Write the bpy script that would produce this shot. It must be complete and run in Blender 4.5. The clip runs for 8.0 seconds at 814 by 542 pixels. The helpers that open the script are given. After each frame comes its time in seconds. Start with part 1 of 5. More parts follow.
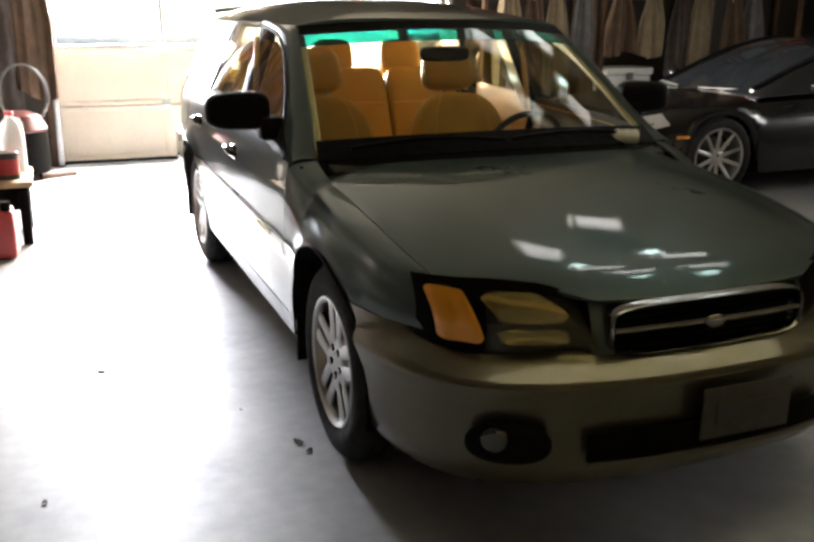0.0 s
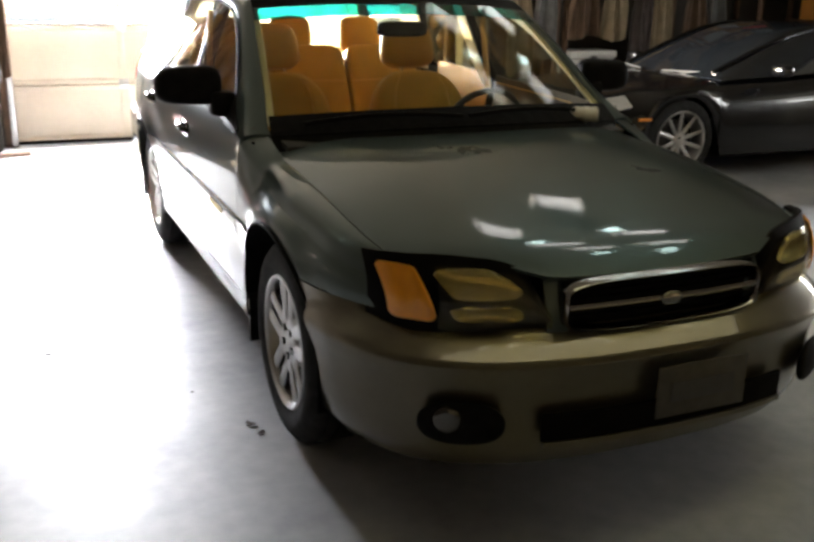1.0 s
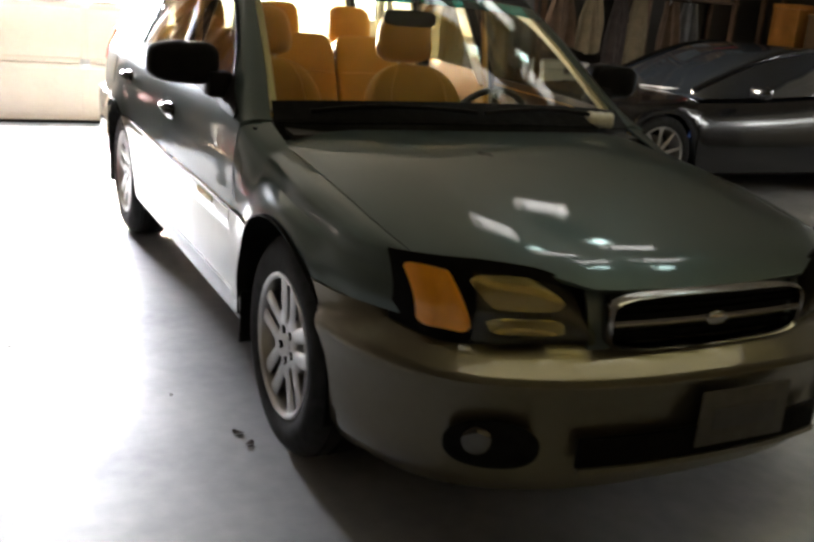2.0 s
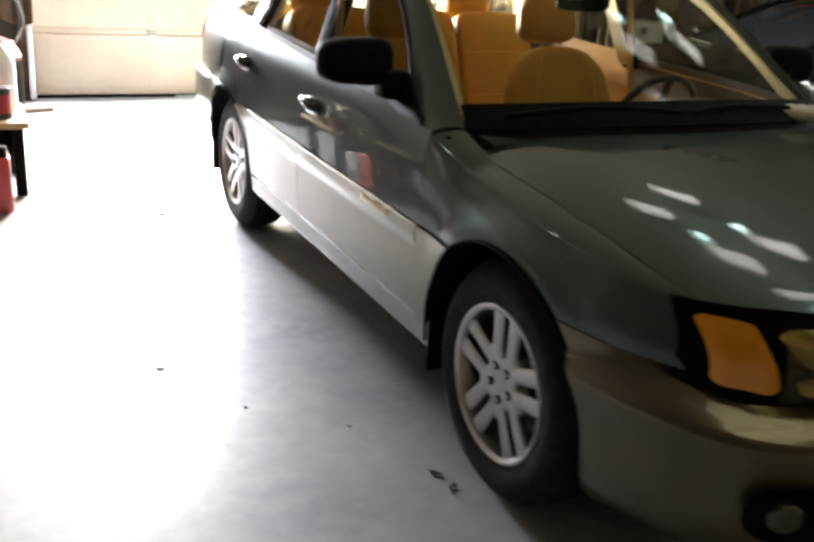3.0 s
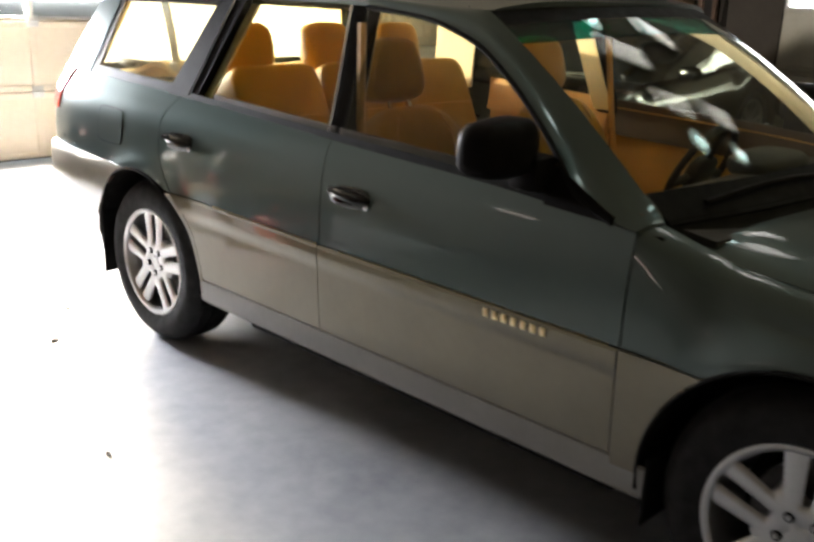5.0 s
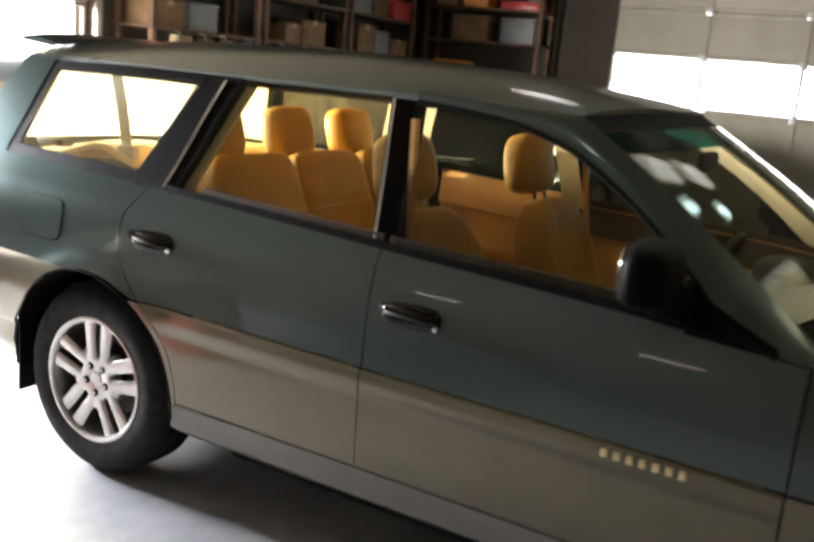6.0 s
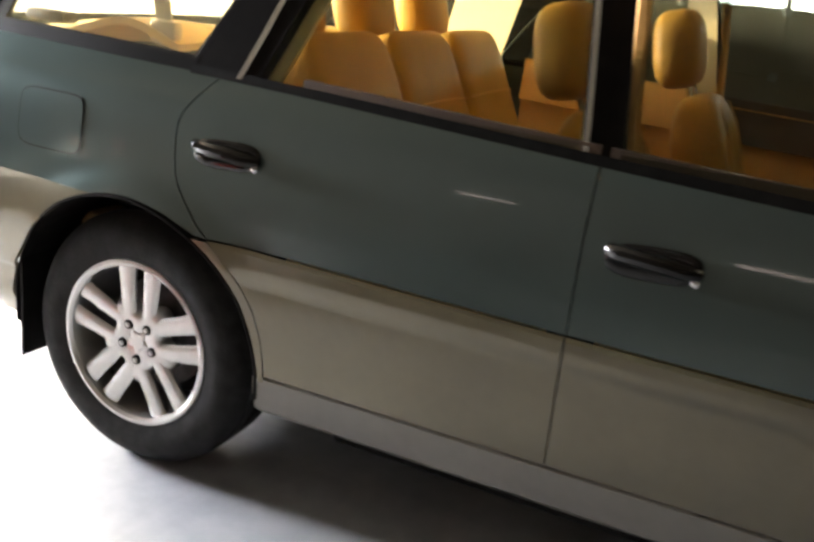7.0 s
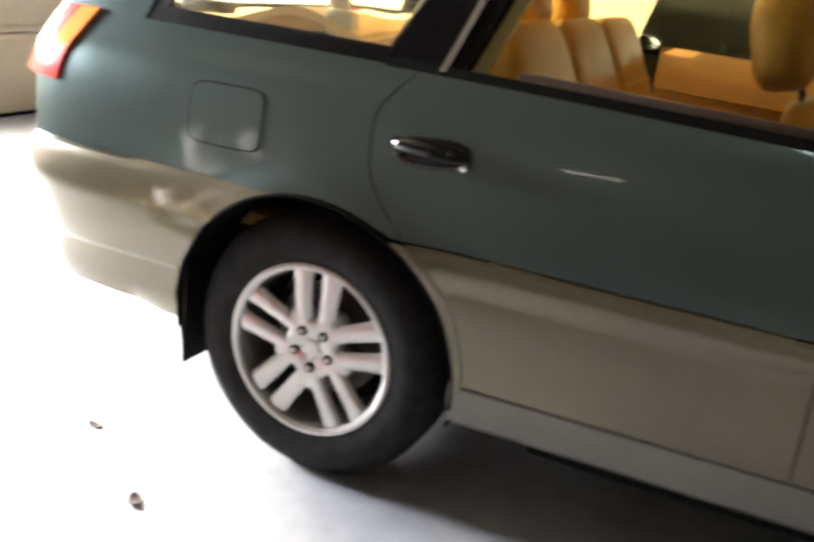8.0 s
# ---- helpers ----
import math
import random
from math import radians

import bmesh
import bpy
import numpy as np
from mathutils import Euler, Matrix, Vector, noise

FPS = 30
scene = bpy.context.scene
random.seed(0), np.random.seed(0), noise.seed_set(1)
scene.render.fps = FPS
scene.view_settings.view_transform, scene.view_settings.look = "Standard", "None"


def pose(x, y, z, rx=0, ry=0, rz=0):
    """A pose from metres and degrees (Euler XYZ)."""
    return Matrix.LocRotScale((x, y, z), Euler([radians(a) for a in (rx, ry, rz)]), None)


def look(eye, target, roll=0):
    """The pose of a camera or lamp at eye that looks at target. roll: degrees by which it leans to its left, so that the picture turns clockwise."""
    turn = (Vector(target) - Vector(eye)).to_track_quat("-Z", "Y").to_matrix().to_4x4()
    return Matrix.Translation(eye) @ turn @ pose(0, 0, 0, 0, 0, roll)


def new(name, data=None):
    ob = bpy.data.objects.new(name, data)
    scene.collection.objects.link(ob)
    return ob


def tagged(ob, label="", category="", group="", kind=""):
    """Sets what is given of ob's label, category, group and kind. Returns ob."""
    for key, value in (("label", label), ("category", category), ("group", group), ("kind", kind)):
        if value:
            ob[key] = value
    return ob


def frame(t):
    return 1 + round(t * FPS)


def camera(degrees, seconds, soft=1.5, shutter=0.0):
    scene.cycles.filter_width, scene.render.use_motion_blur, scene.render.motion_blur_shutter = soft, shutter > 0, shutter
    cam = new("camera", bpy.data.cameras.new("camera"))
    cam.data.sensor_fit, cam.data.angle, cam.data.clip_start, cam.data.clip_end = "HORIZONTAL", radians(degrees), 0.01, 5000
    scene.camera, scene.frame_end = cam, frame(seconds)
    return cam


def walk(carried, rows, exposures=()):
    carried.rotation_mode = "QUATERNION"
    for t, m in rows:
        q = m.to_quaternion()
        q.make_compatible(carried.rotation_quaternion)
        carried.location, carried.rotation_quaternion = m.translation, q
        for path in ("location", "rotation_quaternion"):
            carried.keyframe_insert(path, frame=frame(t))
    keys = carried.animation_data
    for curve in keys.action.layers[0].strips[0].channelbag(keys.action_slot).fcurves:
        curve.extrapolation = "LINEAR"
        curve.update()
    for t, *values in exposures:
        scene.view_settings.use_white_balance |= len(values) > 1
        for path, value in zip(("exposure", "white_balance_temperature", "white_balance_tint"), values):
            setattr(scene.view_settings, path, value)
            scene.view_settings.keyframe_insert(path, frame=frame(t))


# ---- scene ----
cam = camera(48.5, 8.0, soft=3.0, shutter=0.5)
PATH = [
    (0, (-1.63, -1.755, 1.462), (-0.92, 0.031, 0.907), 0.3),
    (0.5, (-1.576, -1.778, 1.459), (-0.904, 0.018, 0.888), -0.7),
    (1, (-1.57, -1.72, 1.421), (-0.796, 0.03, 0.836), 0.9),
    (2.5, (-1.825, -1.203, 1.335), (-0.928, 0.493, 0.77), 5.4),
    (2.6, (-1.862, -1.143, 1.343), (-0.983, 0.559, 0.768), 5.2),
    (3, (-2.039, -0.908, 1.425), (-1.196, 0.777, 0.754), 3.8),
    (3.5, (-2.285, -0.633, 1.34), (-1.242, 0.977, 0.774), 6.6),
    (4, (-2.33, -0.303, 1.423), (-1.2, 1.23, 0.814), 4.6),
    (5.3, (-2.689, 0.632, 1.467), (-1.262, 1.905, 0.883), 3.2),
    (5.5, (-2.6, 0.812, 1.532), (-1.142, 2.057, 0.963), 4.8),
    (6, (-2.865, 1.256, 1.457), (-1.162, 2.215, 1.034), 5.6),
    (6.5, (-2.699, 1.805, 1.342), (-0.951, 2.613, 0.8), 6.8),
    (6.7, (-2.588, 1.948, 1.315), (-0.856, 2.74, 0.705), 6.3),
    (7, (-2.496, 2.149, 1.288), (-0.746, 2.897, 0.675), 6.4),
    (7.2, (-2.466, 2.248, 1.285), (-0.713, 2.985, 0.668), 6.5),
    (7.5, (-2.478, 2.356, 1.266), (-0.716, 3.077, 0.651), 6.8),
    (8, (-2.569, 2.59, 1.243), (-0.834, 3.35, 0.601), 5.9),
]
walk(cam, [(t, look(eye, aim, roll)) for t, eye, aim, roll in PATH], exposures=[(0.0, 1.5), (8.0, 1.5)])

# ------------------------------------------------------------------ light
SUN_EL, SUN_AZ = 5.0, -22.0      # low sun behind the back door; azimuth from +y towards +x
world = bpy.data.worlds.new("world")
scene.world = world
world.use_nodes = True
wn = world.node_tree.nodes
sky = wn.new("ShaderNodeTexSky")
sky.sky_type = "NISHITA"
sky.sun_disc = False
sky.sun_elevation, sky.sun_rotation = radians(SUN_EL), radians(SUN_AZ)
wn["Background"].inputs["Strength"].default_value = 0.055
world.node_tree.links.new(sky.outputs["Color"], wn["Background"].inputs["Color"])


def lamp(name, kind, m, energy, color, size=None, size_y=None):
    data = bpy.data.lights.new(name, kind)
    data.energy, data.color = energy, color
    if kind == "AREA":
        data.shape, data.size, data.size_y = "RECTANGLE", size, size_y
    if kind == "SUN":
        data.angle = radians(0.5)
    ob = new(name, data)
    ob.matrix_world = m
    return ob


sd = Vector((math.sin(radians(SUN_AZ)) * math.cos(radians(SUN_EL)), math.cos(radians(SUN_AZ)) * math.cos(radians(SUN_EL)), math.sin(radians(SUN_EL))))
lamp("sun", "SUN", look(sd * 30, (0, 0, 0)), 5.0, (1.0, 0.82, 0.56))
# sky light standing in the window rows of the two sectional doors
lamp("back_window_light", "AREA", look((-0.86, 7.57, 1.44), (-0.86, 0, 1.44)), 360.0, (0.91, 0.92, 0.985), 1.22, 0.62)
lamp("back_window_light", "AREA", look((0.14, 7.57, 1.44), (0.14, 0, 1.44)), 370.0, (1.0, 0.88, 0.68), 0.74, 0.62)
lamp("side_window_light", "AREA", look((8.08, 2.7, 1.66), (0, 2.7, 1.66)), 12.0, (1.0, 0.95, 0.86), 4.2, 0.50)


# ------------------------------------------------------------------ materials
def mat(name, color, rough=0.5, metal=0.0, coat=0.0, var=0.12, scale=6.0, bump=0.0, bscale=60.0, color2=None, grain=None, tint=None, spec=0.5, polish=0.06, even=1.0):
    """A surface with colour variation at two scales and fine relief."""
    m = bpy.data.materials.new(name)
    m.use_nodes = True
    nt, b = m.node_tree, m.node_tree.nodes["Principled BSDF"]
    b.inputs["Roughness"].default_value, b.inputs["Metallic"].default_value = rough, metal
    b.inputs["Coat Weight"].default_value, b.inputs["Coat Roughness"].default_value = coat, polish
    b.inputs["Specular IOR Level"].default_value = spec
    if tint:      # reflectance of the metal flakes towards the edge
        b.inputs["Specular Tint"].default_value = (*tint, 1)
    co = nt.nodes.new("ShaderNodeTexCoord")
    n1 = nt.nodes.new("ShaderNodeTexNoise")
    n1.inputs["Scale"].default_value, n1.inputs["Detail"].default_value = scale, 6
    n2 = nt.nodes.new("ShaderNodeTexNoise")
    n2.inputs["Scale"].default_value, n2.inputs["Detail"].default_value = scale * 9, 4
    add = nt.nodes.new("ShaderNodeMath")
    add.operation = "MULTIPLY_ADD"
    add.inputs[1].default_value = 0.4
    ramp = nt.nodes.new("ShaderNodeMix")
    ramp.data_type = "RGBA"
    c2 = color2 or tuple(c * (1 - 2.2 * var) for c in color)
    ramp.inputs["A"].default_value = (*[min(1, c * (1 + var)) for c in color], 1)
    ramp.inputs["B"].default_value = (*[max(0, c) for c in c2], 1)
    mr = nt.nodes.new("ShaderNodeMapRange")
    mr.inputs["From Min"].default_value, mr.inputs["From Max"].default_value = 0.45, 1.0
    L = nt.links.new
    L(co.outputs["Object"], n1.inputs["Vector"]), L(co.outputs["Object"], n2.inputs["Vector"])
    L(n2.outputs["Fac"], add.inputs[0]), L(n1.outputs["Fac"], add.inputs[2])
    L(add.outputs[0], mr.inputs["Value"]), L(mr.outputs[0], ramp.inputs["Factor"])
    L(ramp.outputs["Result"], b.inputs["Base Color"])
    rr = nt.nodes.new("ShaderNodeMapRange")
    rr.inputs["To Min"].default_value, rr.inputs["To Max"].default_value = max(0.02, rough * (1 - 0.2 * even)), min(1, rough * (1 + 0.2 * even))
    L(n1.outputs["Fac"], rr.inputs["Value"]), L(rr.outputs[0], b.inputs["Roughness"])
    if bump:
        n3 = nt.nodes.new("ShaderNodeTexNoise")
        n3.inputs["Scale"].default_value, n3.inputs["Detail"].default_value = bscale, 5
        bp = nt.nodes.new("ShaderNodeBump")
        bp.inputs["Strength"].default_value, bp.inputs["Distance"].default_value = bump, 0.01
        L(co.outputs["Object"], n3.inputs["Vector"]), L(n3.outputs["Fac"], bp.inputs["Height"]), L(bp.outputs["Normal"], b.inputs["Normal"])
    return m


def glass(name, color, rough=0.0, base=0.035, haze=0.0, edge=0.9):
    """Thin pane: tinted see-through with a mirror reflection by facing."""
    m = bpy.data.materials.new(name)
    m.use_nodes = True
    nt = m.node_tree
    nt.nodes.remove(nt.nodes["Principled BSDF"])
    tr, gl, mx, lw, pw, ma = [nt.nodes.new("ShaderNode" + k) for k in ("BsdfTransparent", "BsdfGlossy", "MixShader", "LayerWeight", "Math", "Math")]
    tr.inputs["Color"].default_value = (*color, 1)
    gl.inputs["Roughness"].default_value = rough
    lw.inputs["Blend"].default_value = 0.5
    pw.operation, ma.operation = "POWER", "MULTIPLY_ADD"
    pw.inputs[1].default_value, ma.inputs[1].default_value, ma.inputs[2].default_value = 4.0, edge, base
    L = nt.links.new
    L(lw.outputs["Facing"], pw.inputs[0]), L(pw.outputs[0], ma.inputs[0]), L(ma.outputs[0], mx.inputs[0]), L(tr.outputs[0], mx.inputs[1]), L(gl.outputs[0], mx.inputs[2])
    out = mx
    if haze:      # dust on the pane; on the hatch also its white glare
        tl, m2, df, m3 = [nt.nodes.new("ShaderNode" + k) for k in ("BsdfTranslucent", "MixShader", "BsdfDiffuse", "MixShader")]
        df.inputs["Color"].default_value, m3.inputs[0].default_value = (0.85, 0.80, 0.66, 1), 0.3
        L(tl.outputs[0], m3.inputs[1]), L(df.outputs[0], m3.inputs[2])
        tl.inputs["Color"].default_value, m2.inputs[0].default_value = (0.85, 0.80, 0.66, 1), haze
        L(mx.outputs[0], m2.inputs[1]), L(m3.outputs[0], m2.inputs[2])
        out = m2
    L(out.outputs[0], nt.nodes["Material Output"].inputs["Surface"])
    return m


def glow(name, color, strength):
    m = bpy.data.materials.new(name)
    m.use_nodes = True
    b = m.node_tree.nodes["Principled BSDF"]
    b.inputs["Base Color"].default_value = (0.8, 0.8, 0.8, 1)
    b.inputs["Emission Color"].default_value = (*color, 1)
    b.inputs["Emission Strength"].default_value = strength
    return m


GREEN = mat("green_paint", (0.080, 0.103, 0.098), 0.31, 0.60, 0.65, 0.02, 3.0, tint=(0.22, 0.23, 0.23), spec=0.1, polish=0.04, even=0.5)
TAN = mat("tan_cladding", (0.134, 0.115, 0.074), 0.34, 0.75, 1.0, 0.06, 4.0, spec=0.3, tint=(0.7, 0.7, 0.7), polish=0.03)
SILL = mat("sill_plastic", (0.175, 0.162, 0.136), 0.42, 0.0, 0.3, 0.08, 5.0, 0.03, 300)
BLACK = mat("black_trim", (0.007, 0.006, 0.0055), 0.50, 0.0, 0.0, 0.2, 20, spec=0.03)
GLOSSBLACK = mat("gloss_black", (0.005, 0.005, 0.005), 0.10, 0.0, 0.3, 0.1, 20, spec=0.2)
SEAL = mat("black_rubber", (0.008, 0.0075, 0.007), 0.6, 0.0, 0.0, 0.2, 30, spec=0.05)
TYRE = mat("tyre_rubber", (0.013, 0.0125, 0.0125), 0.78, 0.0, 0.0, 0.25, 25, 0.15, 120, spec=0.25)
ALLOY = mat("alloy", (0.48, 0.47, 0.455), 0.30, 0.85, 0.25, 0.06, 14)
DARKMETAL = mat("brake_metal", (0.10, 0.09, 0.085), 0.5, 0.7, 0.0, 0.25, 20)
CHROMEDULL = mat("dull_chrome", (0.34, 0.33, 0.31), 0.18, 1.0, 0.0, 0.05, 10)
CHROME = mat("chrome", (0.62, 0.62, 0.62), 0.12, 1.0, 0.0, 0.03, 10)
LEATHER = mat("tan_leather", (0.42, 0.228, 0.037), 0.5, 0.0, 0.0, 0.10, 7, 0.15, 140, spec=0.2)
PILLARTRIM = mat("pale_trim", (0.78, 0.66, 0.40), 0.6, 0.0, 0.0, 0.06, 6, 0.1, 160)
TRIM = mat("tan_trim", (0.62, 0.33, 0.085), 0.6, 0.0, 0.0, 0.10, 6, 0.1, 160)
HEADLINER = mat("headliner", (0.86, 0.70, 0.40), 0.9, 0.0, 0.0, 0.08, 10, 0.1, 200)
CARPET = mat("tan_carpet", (0.50, 0.34, 0.16), 0.95, 0.0, 0.0, 0.2, 40, 0.3, 300)
WHITE_TRIM = mat("pale_plastic", (0.62, 0.60, 0.52), 0.4, 0, 0.1, 0.06, 12)
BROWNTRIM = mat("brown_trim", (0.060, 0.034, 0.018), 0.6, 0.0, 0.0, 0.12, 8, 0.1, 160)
DASH = mat("dark_dash", (0.022, 0.019, 0.015), 0.7, 0.0, 0.0, 0.15, 12, 0.1, 200)
AMBER = mat("amber_lens", (1.0, 0.36, 0.004), 0.36, 0.30, 1.0, 0.06, 30)
LAMPLENS = mat("lamp_bowl", (0.62, 0.55, 0.33), 0.20, 0.9, 0.0, 0.10, 9)
FOGLENS = mat("fog_glass", (0.10, 0.095, 0.085), 0.12, 0.9, 1.0, 0.1, 20)
REDLENS = mat("red_lens", (0.55, 0.03, 0.02), 0.15, 0.0, 1.0, 0.08, 30)
ORANGELENS = mat("orange_lens", (0.85, 0.30, 0.05), 0.15, 0.0, 1.0, 0.08, 30)
GOLD = mat("gold_badge", (0.80, 0.64, 0.36), 0.3, 0.8, 0.0, 0.05, 30)
PLATE = mat("grey_plate", (0.065, 0.060, 0.052), 0.5, 0.0, 0.0, 0.15, 25)
LAMPCLEAR = glass("lamp_glass", (0.93, 0.90, 0.76), base=0.05, edge=0.4)
CARGLASS = glass("clear_glass", (0.92, 0.94, 0.88), base=0.015, edge=0.40)
SIDEGLASS = glass("side_glass", (0.74, 0.75, 0.69), base=0.02)
REARGLASS = glass("rear_glass", (0.84, 0.84, 0.72), base=0.015)
DUSTGLASS = glass("dusty_glass", (0.88, 0.88, 0.80), haze=0.06)
# Veil made stronger than dust: the hatch's white glare is put into the pane.
HATCHGLASS = glass("dusty_glare_hatch_glass", (0.84, 0.85, 0.78), haze=0.30)
SHADEBAND = glass("shade_band", (0.08, 0.42, 0.41))
BLACKCAR = mat("black_paint", (0.005, 0.005, 0.006), 0.2, 0.0, 0.6, 0.1, 3)
DARKGLASS = mat("dark_glass", (0.02, 0.024, 0.03), 0.05, 0.0, 1.0, 0.05, 3)


def concrete():
    m = mat("concrete", (0.425, 0.435, 0.45), 0.48, 0.0, 0.0, 0.12, 1.7, 0.05, 45, color2=(0.235, 0.25, 0.285), spec=0.6)
    return m


CONCRETE = concrete()
# South wall is out of view; its pale colour bounces light onto the bumper.
BOUNCE_WALL = mat("bounce_wall", (0.22, 0.175, 0.095), 0.8, 0, 0, 0.15, 1.8, 0.1, 60)
# Wall and ceiling boards are coloured very dark so less light bounces about.
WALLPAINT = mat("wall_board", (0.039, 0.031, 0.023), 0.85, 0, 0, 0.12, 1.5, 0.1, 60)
DARKWOOD = mat("dark_wood", (0.12, 0.065, 0.035), 0.7, 0, 0, 0.3, 5, 0.2, 60)
PALEWOOD = mat("pale_wood", (0.42, 0.30, 0.15), 0.65, 0, 0, 0.2, 5, 0.2, 60)
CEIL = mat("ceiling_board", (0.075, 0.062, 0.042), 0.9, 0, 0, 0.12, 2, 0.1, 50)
DOORPAINT = mat("door_cream", (0.56, 0.49, 0.39), 0.55, 0, 0, 0.06, 2.5, 0.06, 90)
DOORPAINT_PALE = mat("door_drab", (0.31, 0.29, 0.24), 0.6, 0, 0, 0.08, 2.5, 0.06, 90)
DOORFRAME = mat("door_frame_grey", (0.42, 0.40, 0.38), 0.5, 0.3, 0, 0.1, 5)
STEEL = mat("galvanised_steel", (0.5, 0.5, 0.5), 0.4, 0.8, 0, 0.15, 12)
ASPHALT = mat("driveway", (0.25, 0.24, 0.22), 0.9, 0, 0, 0.2, 2, 0.2, 40)
OUTGLASS = glass("door_pane", (0.97, 0.98, 0.98))


# ------------------------------------------------------------------ mesh helpers
def part(name, bm, material, parent=None, label="", sharp=35):
    me = bpy.data.meshes.new(name)
    bmesh.ops.recalc_face_normals(bm, faces=bm.faces)
    bm.to_mesh(me)
    bm.free()
    for p in me.polygons:
        p.use_smooth = True
    me.set_sharp_from_angle(angle=radians(sharp))
    me.materials.append(material)
    ob = new(name, me)
    if parent:
        ob.parent = parent
    if label:
        ob["label"] = label
    return ob


def thing(name, label, category, group="", kind="", at=(0, 0, 0)):
    ob = new(name)
    ob.location = at
    return tagged(ob, label, category, group, kind)


def curve(pts):
    """A smooth function through points (a, b), monotone between them."""
    a = np.array([p[0] for p in pts], float)
    b = np.array([p[1] for p in pts], float)
    d = np.diff(b) / np.diff(a)
    m = np.empty(len(a))
    m[0], m[-1] = d[0], d[-1]
    for i in range(1, len(a) - 1):
        m[i] = 0 if d[i - 1] * d[i] <= 0 else 2 * d[i - 1] * d[i] / (d[i - 1] + d[i])

    def f(x):
        x = np.clip(x, a[0], a[-1])
        i = np.clip(np.searchsorted(a, x) - 1, 0, len(a) - 2)
        h = a[i + 1] - a[i]
        t = (x - a[i]) / h
        return (2 * t**3 - 3 * t**2 + 1) * b[i] + (t**3 - 2 * t**2 + t) * h * m[i] + (-2 * t**3 + 3 * t**2) * b[i + 1] + (t**3 - t**2) * h * m[i + 1]
    return f


def sheet(fn, nu, nv, thick=0.0, inward=(0, 0, -1), bm=None, mirror=False):
    """A grid from fn(u, v); with thickness, a closed shell grown along its normals on the inward side."""
    bm = bm or bmesh.new()
    P = np.array([[fn(i / nu, j / nv) for j in range(nv + 1)] for i in range(nu + 1)], float)
    if mirror:
        P[..., 0] *= -1
        inward = (-inward[0], inward[1], inward[2])
    du, dv = np.gradient(P, axis=0), np.gradient(P, axis=1)
    N = np.cross(du, dv)
    N /= np.linalg.norm(N, axis=2, keepdims=True) + 1e-12
    mid = N[nu // 2, nv // 2]
    if mid @ np.array(inward) < 0:
        N = -N
    layers = [P] if not thick else [P, P + N * thick]
    V = [[[bm.verts.new(p) for p in row] for row in lay] for lay in layers]
    for lay in V:
        for i in range(nu):
            for j in range(nv):
                q = (lay[i][j], lay[i + 1][j], lay[i + 1][j + 1], lay[i][j + 1])
                bm.faces.new(q)
    if thick:
        a, b = V
        rim = [(i, 0) for i in range(nu)] + [(nu, j) for j in range(nv)] + [(i, nv) for i in range(nu, 0, -1)] + [(0, j) for j in range(nv, 0, -1)]
        for k in range(len(rim)):
            (i, j), (p, q) = rim[k], rim[(k + 1) % len(rim)]
            bm.faces.new((a[i][j], a[p][q], b[p][q], b[i][j]))
    return bm


def box(x0, x1, y0, y1, z0, z1, bev=0.0, seg=2, bm=None):
    own = bmesh.new()
    bmesh.ops.create_cube(own, size=1)
    for v in own.verts:
        v.co = Vector(((x0 + x1) / 2 + v.co.x * (x1 - x0), (y0 + y1) / 2 + v.co.y * (y1 - y0), (z0 + z1) / 2 + v.co.z * (z1 - z0)))
    if bev:
        bmesh.ops.bevel(own, geom=list(own.edges), offset=bev, segments=seg, profile=0.5, affect="EDGES")
    return join(bm, own)


def join(bm, other):
    if bm is None:
        return other
    me = bpy.data.meshes.new("tmp")
    other.to_mesh(me)
    other.free()
    bm.from_mesh(me)
    bpy.data.meshes.remove(me)
    return bm


def moved(bm, m):
    bmesh.ops.transform(bm, matrix=m, verts=bm.verts)
    return bm


def lathe(profile, n=48, bm=None, axis="x", a0=0.0, a1=2 * math.pi):
    """Turns (r, h) about an axis through the origin; h runs along it."""
    own = bmesh.new()
    full = abs(a1 - a0 - 2 * math.pi) < 1e-6
    k = n if full else n + 1
    rings = []
    for i in range(k):
        a = a0 + (a1 - a0) * i / n
        c, s = math.cos(a), math.sin(a)
        ring = []
        for r, h in profile:
            p = {"x": (h, r * c, r * s), "y": (r * c, h, r * s), "z": (r * c, r * s, h)}[axis]
            ring.append(own.verts.new(p))
        rings.append(ring)
    for i in range(n if full else n):
        A, B = rings[i], rings[(i + 1) % k]
        for j in range(len(profile) - 1):
            own.faces.new((A[j], B[j], B[j + 1], A[j + 1]))
    bmesh.ops.remove_doubles(own, verts=own.verts, dist=1e-6)
    return join(bm, own)


